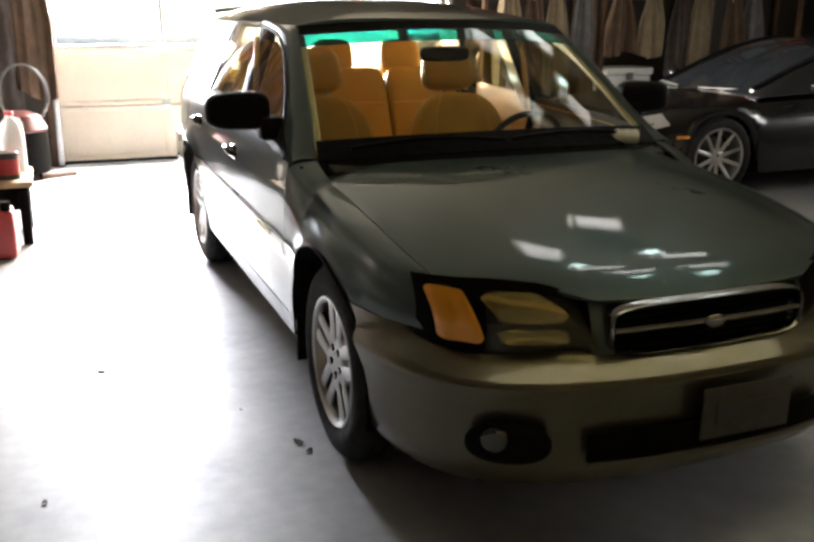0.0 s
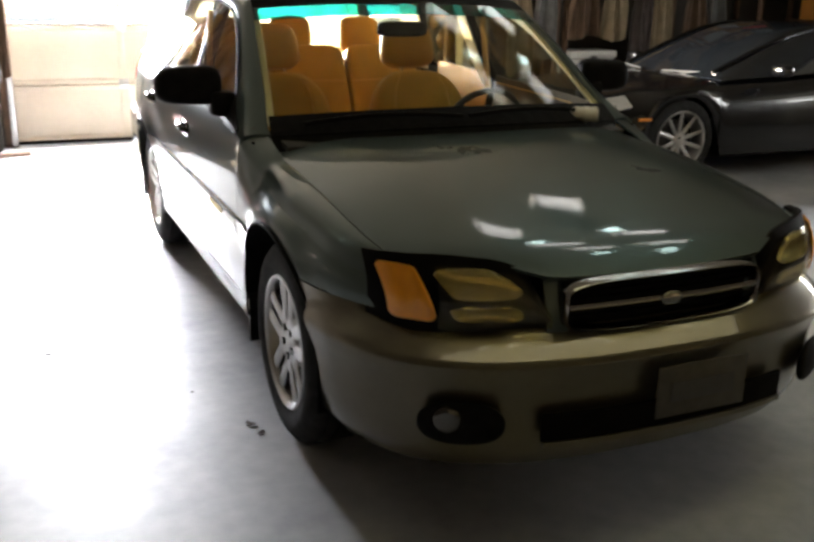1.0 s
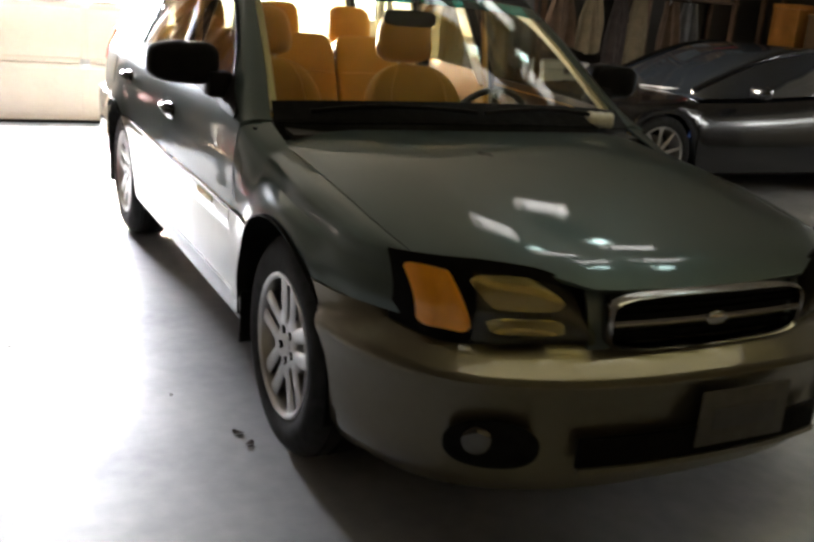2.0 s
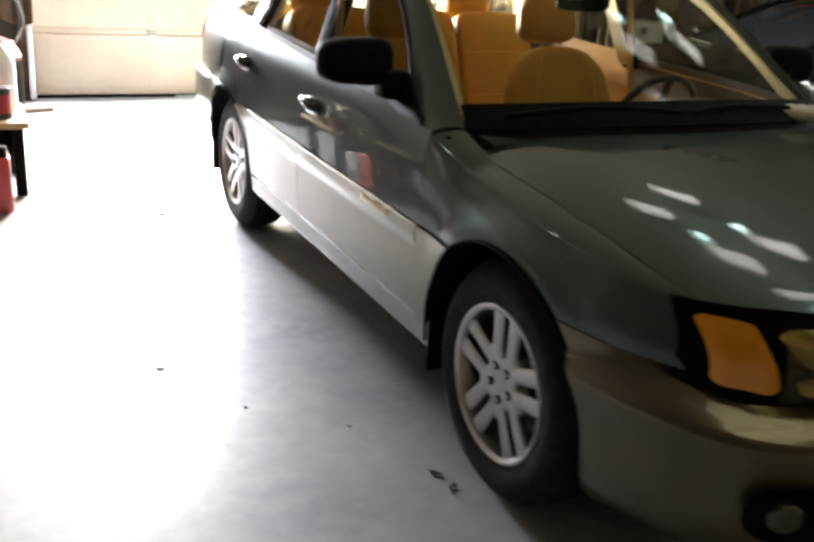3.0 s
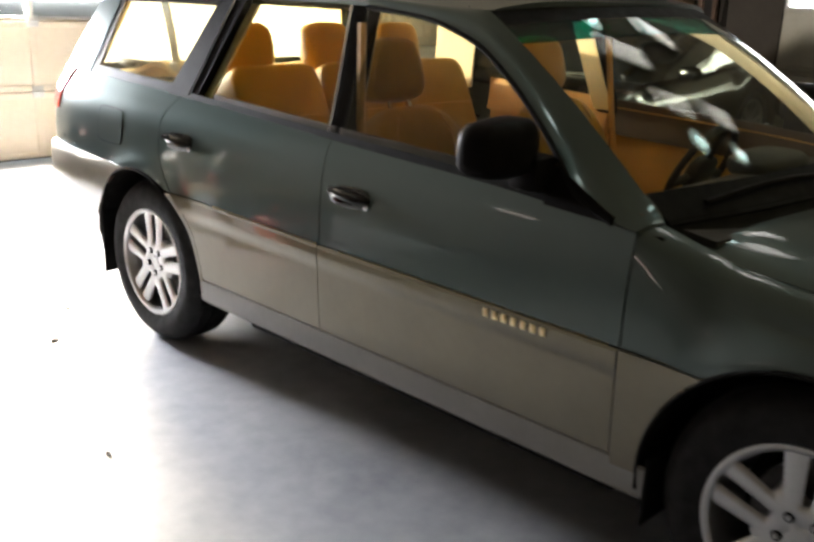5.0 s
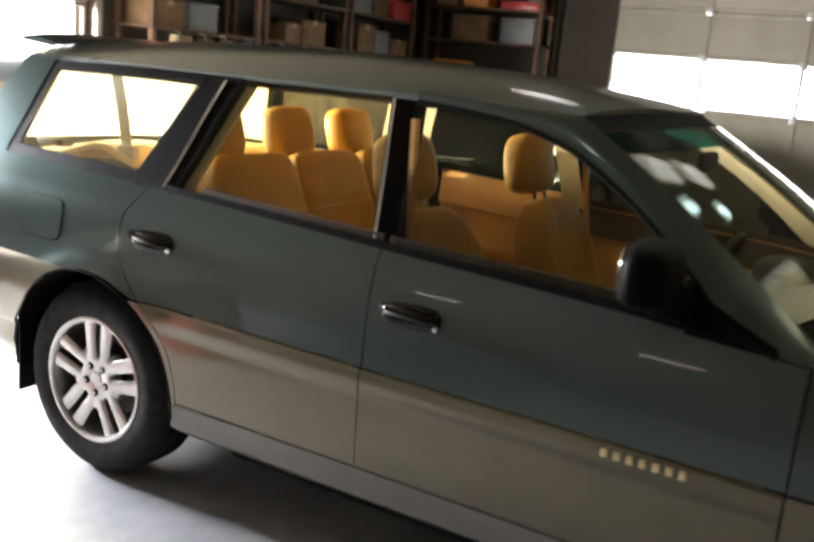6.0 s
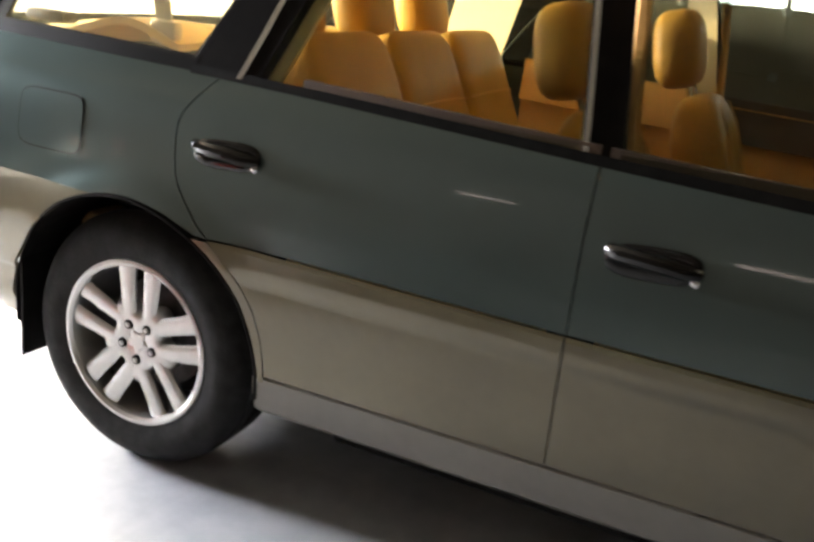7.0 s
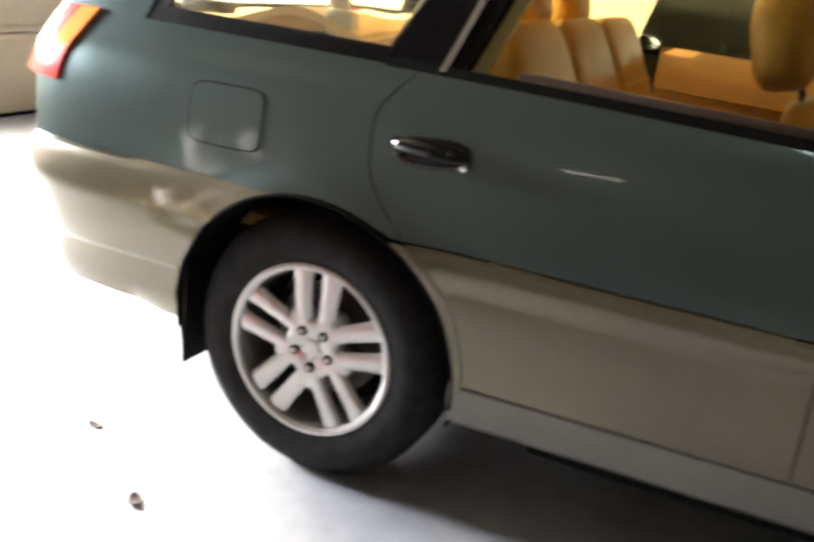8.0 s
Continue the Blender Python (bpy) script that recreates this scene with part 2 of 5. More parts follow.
def tube(pts, r, n=8, bm=None):
    own = bmesh.new()
    pts = [Vector(p) for p in pts]
    rings = []
    for i, p in enumerate(pts):
        d = (pts[min(i + 1, len(pts) - 1)] - pts[max(i - 1, 0)]).normalized()
        up = Vector((0, 0, 1)) if abs(d.z) < 0.9 else Vector((1, 0, 0))
        a = d.cross(up).normalized()
        b = a.cross(d)
        rr = r[i] if isinstance(r, (list, tuple)) else r
        rings.append([own.verts.new(p + rr * (math.cos(2 * math.pi * k / n) * a + math.sin(2 * math.pi * k / n) * b)) for k in range(n)])
    for A, B in zip(rings, rings[1:]):
        for k in range(n):
            own.faces.new((A[k], A[(k + 1) % n], B[(k + 1) % n], B[k]))
    own.faces.new(rings[0]), own.faces.new(rings[-1][::-1])
    return join(bm, own)


def blob(cx, cy, cz, hx, hy, hz, p=3.0, nu=20, nv=12, bm=None, warp=None):
    """A rounded cushion-like body (superellipsoid)."""
    own = bmesh.new()

    def s(w, q):
        return math.copysign(abs(w) ** q, w)
    e = 2.0 / p
    rows = []
    for j in range(nv + 1):
        ph = -math.pi / 2 + math.pi * j / nv
        row = []
        for i in range(nu):
            th = 2 * math.pi * i / nu
            v = Vector((hx * s(math.cos(ph), e) * s(math.cos(th), e), hy * s(math.cos(ph), e) * s(math.sin(th), e), hz * s(math.sin(ph), e)))
            if warp:
                v = warp(v)
            row.append(own.verts.new(v + Vector((cx, cy, cz))))
        rows.append(row)
    for A, B in zip(rows, rows[1:]):
        for i in range(nu):
            own.faces.new((A[i], A[(i + 1) % nu], B[(i + 1) % nu], B[i]))
    bmesh.ops.remove_doubles(own, verts=own.verts, dist=1e-5)
    return join(bm, own)


# ------------------------------------------------------------------ the garage
X0, X1, Y0, Y1, H = -3.3, 8.0, -5.0, 7.5, 3.1     # inner faces
D1 = (-1.50, 2.46, 2.13)      # back door: from x, to x, height
D2 = (0.55, 4.85, 2.95)       # side door: from y, to y, height

part("ground", box(-60, 60, -60, 80, -0.30, -0.12), ASPHALT)
tagged(bpy.data.objects["ground"], "grey driveway outside the garage", "ground", kind="structure")
fl = part("floor", box(X0 - 0.2, X1 + 0.2, Y0 - 0.2, Y1 + 0.2, -0.119, 0.0), CONCRETE)
tagged(fl, "worn grey concrete garage floor with a slight sheen", "floor", kind="structure")
cl = part("ceiling", box(X0 - 0.2, X1 + 0.2, Y0 - 0.2, Y1 + 0.2, H, H + 0.15), CEIL)
tagged(cl, "plain dim board ceiling", "ceiling", kind="structure")


def wall(name, pieces, paint=WALLPAINT, label="garage wall board coloured near black to hold down bounced light"):
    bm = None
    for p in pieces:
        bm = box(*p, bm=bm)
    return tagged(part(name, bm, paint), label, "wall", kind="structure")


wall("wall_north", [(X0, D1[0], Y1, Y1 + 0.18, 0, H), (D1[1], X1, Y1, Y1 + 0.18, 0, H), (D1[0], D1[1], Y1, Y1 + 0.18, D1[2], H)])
wall("wall_south", [(X0, X1, Y0 - 0.18, Y0, 0, H)], BOUNCE_WALL, "unseen yellowish wall that bounces warm light onto the bumper")
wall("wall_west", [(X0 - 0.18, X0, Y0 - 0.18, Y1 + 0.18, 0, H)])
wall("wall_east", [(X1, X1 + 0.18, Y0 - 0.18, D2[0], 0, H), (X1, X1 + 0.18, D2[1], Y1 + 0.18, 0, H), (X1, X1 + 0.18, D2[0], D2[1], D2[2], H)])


def sectional_door(name, width, rows, panes, label, paint):
    """A door of stacked sections, its local x along the opening, facing -y; the third kind of row holds panes."""
    root = thing(name, label, "garage door", kind="structure")
    for z0, z1, has_glass in rows:
        if not has_glass:
            bm = box(0, width, 0.0, 0.045, z0 + 0.002, z1 - 0.002, 0.006)
            if z1 < rows[-1][1]:      # tongue closing the joint
                box(0, width, 0.022, 0.036, z1 - 0.02, z1 + 0.018, bm=bm)
            # raised rails at the meeting edges
            box(0, width, -0.012, 0.0, z0 + 0.008, z0 + 0.05, 0.004, bm=bm)
            box(0, width, -0.012, 0.0, z1 - 0.05, z1 - 0.008, 0.004, bm=bm)
            part("door_panel", bm, paint, root)
        else:
            bm = box(0, width, 0.0, 0.045, z0 + 0.004, z0 + 0.03, 0.003)
            box(0, width, 0.0, 0.045, z1 - 0.03, z1 - 0.004, 0.003, bm=bm)
            pw = width / panes
            for i in range(panes + 1):
                w = 0.05
                box(max(0, i * pw - w / 2), min(width, i * pw + w / 2), 0.002, 0.043, z0 + 0.03, z1 - 0.03, 0.003, bm=bm)
            part("window_frame", bm, DOORFRAME, root)
            for i in range(panes):
                g = part("pane", box(i * pw + 0.025, (i + 1) * pw - 0.025, 0.018, 0.024, z0 + 0.03, z1 - 0.03), OUTGLASS, root)
                g.visible_shadow = False
    # upright stiffeners with hinges
    n = max(2, round(width / 1.05))
    for i in range(1, n):
        x = width * i / n
        bm = None
        for z0, z1, has_glass in rows:
            if not has_glass:
                bm = box(x - 0.03, x + 0.03, -0.014, -0.002, z0 + 0.02, z1 - 0.02, 0.003, bm=bm)
        part("stiffener", bm, paint, root)
        for z0, z1, has_glass in rows[1:]:
            hb = box(x - 0.045, x + 0.045, -0.024, -0.014, z0 - 0.045, z0 + 0.045, 0.004)
            tube([(x - 0.05, -0.026, z0), (x + 0.05, -0.026, z0)], 0.009, bm=hb)
            part("hinge", hb, STEEL, root)
    for a, b, up in ((0.0, 0.30, 0.0), (0.30, 0.52, 0.020), (0.52, 0.60, 0.004), (0.60, 0.82, 0.018), (0.82, 1.0, 0.0)):
        part("bottom_seal", box(width * a, width * b, 0.004, 0.04, rows[0][0] - 0.028 + up, rows[0][0] + 0.004, 0.004), SEAL, root)
    return root


door_1 = sectional_door("door_1", D1[1] - D1[0], [(0.035, 0.56, False), (0.56, 1.10, False), (1.10, 1.78, True), (1.78, 2.13, False)], 4,
                        "closed cream sectional garage door with a bright window row", DOORPAINT)
door_1.location = (D1[0], Y1 + 0.03, 0)
door_2 = sectional_door("door_2", D2[1] - D2[0], [(0.03, 0.70, False), (0.70, 1.37, False), (1.37, 1.95, True), (1.95, 2.48, False), (2.48, 2.95, False)], 4,
                        "closed drab sectional garage door with a bright window row", DOORPAINT_PALE)
door_2.matrix_world = pose(X1 + 0.03, D2[1], 0, 0, 0, -90)

# door frame posts and tracks
for x in (D1[0] - 0.11, D1[1]):
    tagged(part("door_post", box(x, x + 0.11, Y1 - 0.05, Y1 + 0.0, 0, D1[2] + 0.1, 0.006), DARKWOOD), "dark wooden post beside the garage door", "door post", kind="structure")
for x in (D1[0] - 0.03, D1[1] + 0.03):
    tr = thing("door_track", "galvanised steel track beside the garage door", "door track", "garage door tracks")
    part("rail", box(x - 0.025, x + 0.025, Y1 - 0.10, Y1 - 0.052, 0.02, 2.3, 0.008), STEEL, tr)
    part("bracket", box(x - 0.02, x + 0.02, Y1 - 0.13, Y1 - 0.05, 1.0, 1.05, 0.004), STEEL, tr)

# ceiling lights: strip fixtures with bare tubes
TUBE_W = glow("tube_white", (1.0, 0.96, 0.92), 1.15)
FILL_G = glow("fill_golden", (1.0, 0.90, 0.44), 0.42)
TUBE_C = glow("tube_cool", (0.70, 1.0, 0.95), 4.5)
TUBE_S = glow("bulb_side", (0.80, 1.0, 0.94), 8.83)
TUBE_P = glow("tube_pink", (1.0, 0.72, 0.62), 1.94)
WHITEPAINT = mat("white_enamel", (0.8, 0.8, 0.78), 0.4, 0, 0.2, 0.04, 8)


def strip_light(x, y, w, length, tubes, emit, turn=0.0):
    root = thing("ceiling_light", "white fluorescent fixture or added fill light with bare tubes hung below the ceiling", "ceiling light", "ceiling strip lights", at=(x, y, H - 0.16))
    root.rotation_euler = (0, 0, radians(turn))
    gap = w / tubes
    part("housing", box(-w / 2, w / 2, -length / 2, length / 2, 0.03, 0.10, 0.01), WHITEPAINT, root)
    for i in range(tubes):
        o = (i - (tubes - 1) / 2) * gap
        part("tube", tube([(o, -length / 2 + 0.03, 0.0), (o, length / 2 - 0.03, 0.0)], min(0.026, gap * 0.34), 10), emit, root)
    for s in (-1, 1):
        part("end_cap", box(-w / 2, w / 2, s * length / 2 - 0.02, s * length / 2 + 0.02, -0.03, 0.10, 0.006), WHITEPAINT, root)
        part("chain", tube([(0, s * length * 0.4, 0.10), (0, s * length * 0.4, 0.16)], 0.004, 6), STEEL, root)
    return root


def round_lamp(x, y, emit, r=0.05):
    k = r / 0.05
    root = thing("pendant_bulb", "bare cool white globe in a shallow enamel reflector", "lamp", "bare ceiling bulbs", at=(x, y, H))
    part("reflector", lathe([(0.03 * k, 0.0), (0.04 * k, -0.04), (0.10 * k, -0.085), (0.105 * k, -0.08), (0.045 * k, -0.03)], 24, axis="z"), WHITEPAINT, root)
    part("bulb", blob(0, 0, -0.11, r, r, 0.055, 2.0), emit, root)
    return root


# two leaning rows of fixtures over the wagon
for x, y, ln in ((1.22, 2.74, 0.38), (1.38, 1.98, 0.42), (1.45, 1.44, 0.36), (2.10, 3.28, 0.40), (2.32, 2.32, 0.40), (2.05, 1.32, 0.36)):
    strip_light(x, y, 0.24, ln, 4, TUBE_W, 70)
# Golden fill added over the nose to light the bumper, no known fixture.
strip_light(0.80, -0.15, 0.80, 3.70, 9, FILL_G, 90)
for x, y in ((1.38, 2.32), (1.44, 1.06), (2.26, 2.66), (1.98, 0.92)):
    round_lamp(x, y, TUBE_C, 0.06)
round_lamp(-2.40, 2.60, TUBE_S)


def wall_lamp(y, z, length):
    root = thing("wall_lamp", "small shaded strip lamp on the side wall", "wall lamp", "side wall lamps", at=(X0, y, z))
    part("housing", box(0.0, 0.05, -length / 2 - 0.02, length / 2 + 0.02, -0.03, 0.05, 0.008), WHITEPAINT, root)
    part("tube", tube([(0.062, -length / 2, 0.0), (0.062, length / 2, 0.0)], 0.014, 10), TUBE_P, root)


wall_lamp(3.50, 1.25, 0.27)
wall_lamp(2.17, 0.98, 0.30)

# glowing boards added for the blown-out brightness outside the two doors
OUTDOOR_GLOW = glow("haze", (0.93, 0.97, 1.0), 4.95)
tagged(part("backdrop", box(-60, 60, 60.0, 60.1, -0.12, 5.9), OUTDOOR_GLOW), "glowing white board for the overexposed distance outside the back door", "backdrop", kind="structure")
tagged(part("backdrop", box(24.0, 24.1, -40, 25.5, -0.12, 6.0), OUTDOOR_GLOW), "glowing white board for the overexposed distance outside the side door", "backdrop", kind="structure")


# ------------------------------------------------------------------ the green station wagon
# front at y = 0.02, axles at y = 0.94 and 3.59, centre line x = 0
FA, RA, WZ, ARCH = 0.94, 3.59, 0.325, 0.388
wz = curve([(0.20, 0.79), (0.30, 0.825), (0.36, 0.842), (0.50, 0.853), (0.65, 0.857), (0.78, 0.855), (0.88, 0.845), (0.96, 0.825), (1.00, 0.803), (1.06, 0.776), (1.38, 0.652), (1.46, 0.615)])
wy = curve([(0.28, 0.80), (0.40, 0.885), (0.50, 0.94), (0.60, 0.968), (0.94, 0.992), (1.40, 1.0), (3.60, 1.0), (4.00, 0.985), (4.25, 0.96), (4.40, 0.932), (4.50, 0.90), (4.60, 0.84)])


def side(y, z, out=0.0):
    """Half width of the body at a place along it and a height."""
    w = wz(z) * wy(y)
    for ax in (FA, RA):
        r = math.hypot(y - ax, z - 0.345)
        if z > 0.55:
            w += 0.022 * math.exp(-((r - ARCH) / 0.050) ** 2) * min(1, (z - 0.55) / 0.15)
    return w + out


belt = curve([(1.30, 0.925), (1.45, 0.947), (1.79, 0.978), (2.46, 1.005), (3.39, 1.045), (4.19, 1.065), (4.60, 1.07)])
cladz = curve([(0.3, 0.628), (0.6, 0.634), (1.40, 0.654), (2.50, 0.664), (3.30, 0.677), (3.85, 0.690), (4.60, 0.715)])


def arch(y, ax, lo):
    """Height of the wheel opening above y, or lo outside it."""
    d = ARCH**2 - (y - ax) ** 2
    return max(lo, 0.345 + math.sqrt(d)) if d > 0 else lo


CAR = thing("station_wagon", "dark green station wagon with tan lower cladding parked on concrete", "car")


def panel(name, yl, yr, zb, zt, nu, nv, material, out=0.0, thick=0.012, parent=None, sides=(-1, 1), label="", parents=None):
    """A side panel between edge functions, on both flanks; returns the objects by side."""
    def fn(u, v):
        y = yl(0.8) + (yr(0.8) - yl(0.8)) * u
        for _ in range(3):
            z = zb(y) + (zt(y) - zb(y)) * v
            y = yl(z) + (yr(z) - yl(z)) * u
        return (side(y, z, out), y, z)
    made = {}
    for s in sides:
        par = parents[s] if parents else (parent or CAR)
        made[s] = part(name, sheet(fn, nu, nv, thick, (-1, 0, 0), mirror=s < 0), material, par, label)
    return made


G = 0.0018
K = lambda c: (lambda z: c)
rear_edge = curve([(0.34, 3.185), (0.42, 3.188), (0.50, 3.207), (0.58, 3.250), (0.66, 3.325), (0.70, 3.372), (0.82, 3.455), (0.92, 3.462), (0.99, 3.425), (1.045, 3.37)])
# doors: upper skin is the part, the lower cladding and the handle hang from it
fd = panel("front_door", K(1.400 + G), K(2.500 - G), lambda y: cladz(y), lambda y: belt(y) - 0.012, 24, 10, GREEN, label="green front door skin")
rd = panel("rear_door", K(2.500 + G), lambda z: rear_edge(z) - G, lambda y: cladz(y), lambda y: belt(y) - 0.012, 22, 12, GREEN, label="green rear door skin")


def clad_panel(name, yl, yr, zb, nu, nv, par):
    def fn(u, v):
        vv = [0, 0.15, 0.35, 0.55, 0.70, 0.78, 0.80, 0.90, 0.97, 1.0][round(v * 9)]
        y = yl(0.5) + (yr(0.5) - yl(0.5)) * u
        for _ in range(3):
            z = zb(y) + (cladz(y) - 0.003 - zb(y)) * vv
            y = yl(z) + (yr(z) - yl(z)) * u
        o = 0.0105 if vv >= 0.80 else 0.007
        if vv == 1.0:
            o = 0.004
        return (side(y, z, o), y, z)
    for s in (-1, 1):
        part(name, sheet(fn, nu, 9, 0.012, (-1, 0, 0), mirror=s < 0), TAN, par[s], "tan painted cladding")


clad_panel("cladding", K(1.400 + G), K(2.500 - G), K(0.373), 24, 9, fd)
clad_panel("cladding", K(2.500 + G), lambda z: min(rear_edge(z) - G, 3.59 - math.sqrt(max(0.0, ARCH**2 - (z - 0.345) ** 2)) - 0.002), K(0.373), 22, 9, rd)

# front fender with its rounded shoulder up to the hood
hood_c = curve([(0.08, 0.735), (0.13, 0.752), (0.22, 0.785), (0.40, 0.825), (0.70, 0.880), (1.00, 0.921), (1.25, 0.948)])
hood_w = curve([(0.12, 0.60), (0.36, 0.690), (0.60, 0.715), (1.00, 0.727), (1.40, 0.735)])


def hood_z(x, y):
    r = abs(x) / 0.72
    q = abs(x) - 0.40 - 0.10 * y      # a soft fold along each flank of the hood
    return hood_c(y) - 0.027 * r**2.4 - 0.026 * r**8 - 0.014 * (q + math.sqrt(q * q + 0.030**2))


def fender_fn(u, v):
    y = 0.352 + (1.397 - 0.352) * u
    zb = arch(y, FA, cladz(y)) if y > 0.5 else max(cladz(y), 0.634)
    wb = side(y, zb)
    k = 0.0
    xt, zt_ = hood_w(y) + 0.004, hood_z(hood_w(y), y)
    if y > 1.2:      # runs out into the base of the pillar
        k = (y - 1.2) / 0.197
        zt_ = zt_ * (1 - k) + 0.942 * k
    # rises on the flank, then turns over the shoulder
    if v < 0.7:
        t = v / 0.7
        z = zb + (zt_ - 0.065 + 0.030 * k - zb) * t
        return (side(y, z) - 0.028 * (1 - k) * max(0, t) ** 4, y, z)
    t = (v - 0.7) / 0.3
    z0 = zt_ - 0.065 + 0.030 * k
    x0 = side(y, z0) - 0.028 * (1 - k)
    cx, cz = x0 - 0.006, zt_ - 0.004
    return ((1 - t) ** 2 * x0 + 2 * t * (1 - t) * cx + t * t * xt, y, (1 - t) ** 2 * z0 + 2 * t * (1 - t) * cz + t * t * zt_)


for s in (-1, 1):
    part("front_fender", sheet(fender_fn, 44, 20, 0.010, (-1, 0, 0), mirror=s < 0), GREEN, CAR, "green front fender with flared arch")


# lower fender piece between wheel opening and door
def lowf(u, v):
    z = 0.30 + (0.650 - 0.30) * v
    a = FA + math.sqrt(max(0, ARCH**2 - (z - 0.345) ** 2))
    y = a + (1.397 - a) * u
    return (side(y, z, 0.010), y, z)


def lowr(u, v):
    z = 0.355 + (0.672 - 0.355) * v
    b = RA - math.sqrt(max(0, ARCH**2 - (z - 0.345) ** 2))
    a = min(rear_edge(z), b - 0.004) + 0.001
    return (side(a + (b - a) * u, z, 0.008), a + (b - a) * u, z)


for s in (-1, 1):
    part("fender_cladding", sheet(lowf, 5, 10, 0.012, (-1, 0, 0), mirror=s < 0), TAN, CAR)
    part("arch_cladding", sheet(lowr, 4, 10, 0.012, (-1, 0, 0), mirror=s < 0), TAN, CAR)


# sill under the doors
def sill(u, v):
    y = 1.30 + (3.215 - 1.30) * u
    z = [0.370, 0.363, 0.320, 0.276, 0.252, 0.240][round(v * 5)]
    x = [0.842, 0.850, 0.846, 0.832, 0.80, 0.74][round(v * 5)]
    return (x, y, z)


for s in (-1, 1):
    part("sill", sheet(sill, 20, 5, 0.010, (-1, 0, 0.3), mirror=s < 0), SILL, CAR, "light grey plastic sill")

# quarter panel behind the rear door
def quarter(u, v):
    y = 3.45 + (4.53 - 3.45) * u
    for _ in range(3):
        zb = arch(y, RA, cladz(y)) if y < 4.1 else cladz(y)
        z = zb + (belt(y) - 0.012 - zb) * v
        yl = rear_edge(z) + G
        y = yl + (4.53 - 0.14 * max(0, (z - 0.86) / 0.2) ** 1.5 - yl) * u
    return (side(y, z), y, z)


for s in (-1, 1):
    q = part("quarter_panel", sheet(quarter, 120, 22, 0.010, (-1, 0, 0), mirror=s < 0), GREEN, CAR, "green rear quarter panel")
    if s < 0:
        # fuel door, a hair proud, with a dark gap round it
        def fuel(u, v, g=0.0):
            a, b = u * 2 - 1, v * 2 - 1
            k = 1.0 / max(1.0, (abs(a) ** 6 + abs(b) ** 6) ** (1 / 6)) if (a or b) else 1
            y, z = 3.845 + (0.104 + g) * a * k, 0.868 + (0.069 + g) * b * k
            return (side(y, z, 0.0025 - (0.0012 if g else 0)), y, z)
        part("fuel_door", sheet(fuel, 12, 12, 0.004, (-1, 0, 0), mirror=True), GREEN, q, "green fuel filler door")
        part("fuel_gap", sheet(lambda u, v: fuel(u, v, 0.0035), 12, 12, 0.003, (-1, 0, 0), mirror=True), SEAL, q)


# ---- bumpers, swept round the plan of the nose and the tail
def plan_pts(pts, n):
    """Even points with outward normals along a half plan, from the centre line outwards."""
    xs = np.array([p[0] for p in pts])
    ys = np.array([p[1] for p in pts])
    t = np.concatenate([[0], np.cumsum(np.hypot(np.diff(xs), np.diff(ys)))])
    fx, fy = curve(list(zip(t, xs))), curve(list(zip(t, ys)))
    tt = np.linspace(0, t[-1], n)
    return np.array([[fx(a), fy(a)] for a in tt])


def sweep(half, profile, thick, inward):
    """half: plan points from centre to side; profile: (inset, z) top to bottom. Both halves in one mesh."""
    full = np.concatenate([(half * np.array([-1, 1]))[::-1][:-1], half])
    d = np.gradient(full, axis=0)
    nrm = np.stack([d[:, 1], -d[:, 0]], 1)
    nrm /= np.linalg.norm(nrm, axis=1, keepdims=True)
    if inward[1] > 0 and nrm[len(nrm) // 2, 1] > 0 or inward[1] < 0 and nrm[len(nrm) // 2, 1] < 0:
        nrm = -nrm
    N, M = len(full) - 1, len(profile) - 1

    def fn(u, v):
        i, j = round(u * N), round(v * M)
        o, z = profile[j][:2]
        p = full[i] - nrm[i] * o
        x, y = p
        if inward[1] > 0:      # the top rises to the fender at the ends
            z += 0.026 * max(0, 1 - j / 7) * min(1, max(0, (y - 0.22) / 0.16))
        # the ends follow the wheel opening
        d = math.sqrt(max(0.0, ARCH**2 - (z - 0.345) ** 2))
        if inward[1] < 0 and y < 4.25:
            y = 4.25 - (4.25 - y) * (4.25 - RA - d) / (4.25 - half[-1][1])
        if inward[1] > 0 and y > 0.40:
            y = 0.40 + (y - 0.40) * (FA - d - 0.40) / (half[-1][1] - 0.40)
        # and flare out with it
        k = min(1, max(0, (4.25 - y) / 0.2 if inward[1] < 0 else (y - 0.40) / 0.1))
        x = math.copysign(abs(x) + k * max(0, side(y, z, 0.005) - abs(x)), x)
        return (x, y, z)
    return sheet(fn, N, M, thick, inward)


FRONT = [(0, 0.018), (0.20, 0.024), (0.40, 0.052), (0.55, 0.102), (0.66, 0.165), (0.75, 0.255), (0.81, 0.36), (0.845, 0.47), (0.862, 0.575)]
part("front_bumper", sweep(plan_pts(FRONT, 30), [(0.110, 0.608), (0.080, 0.589), (0.045, 0.567), (0.016, 0.549), (0.006, 0.541), (0.001, 0.531), (0.003, 0.520), (0.012, 0.496), (0.024, 0.455), (0.030, 0.40), (0.034, 0.34), (0.048, 0.275), (0.080, 0.225), (0.13, 0.205)], 0.012, (0, 1, 0)), TAN, CAR, "tan painted front bumper")
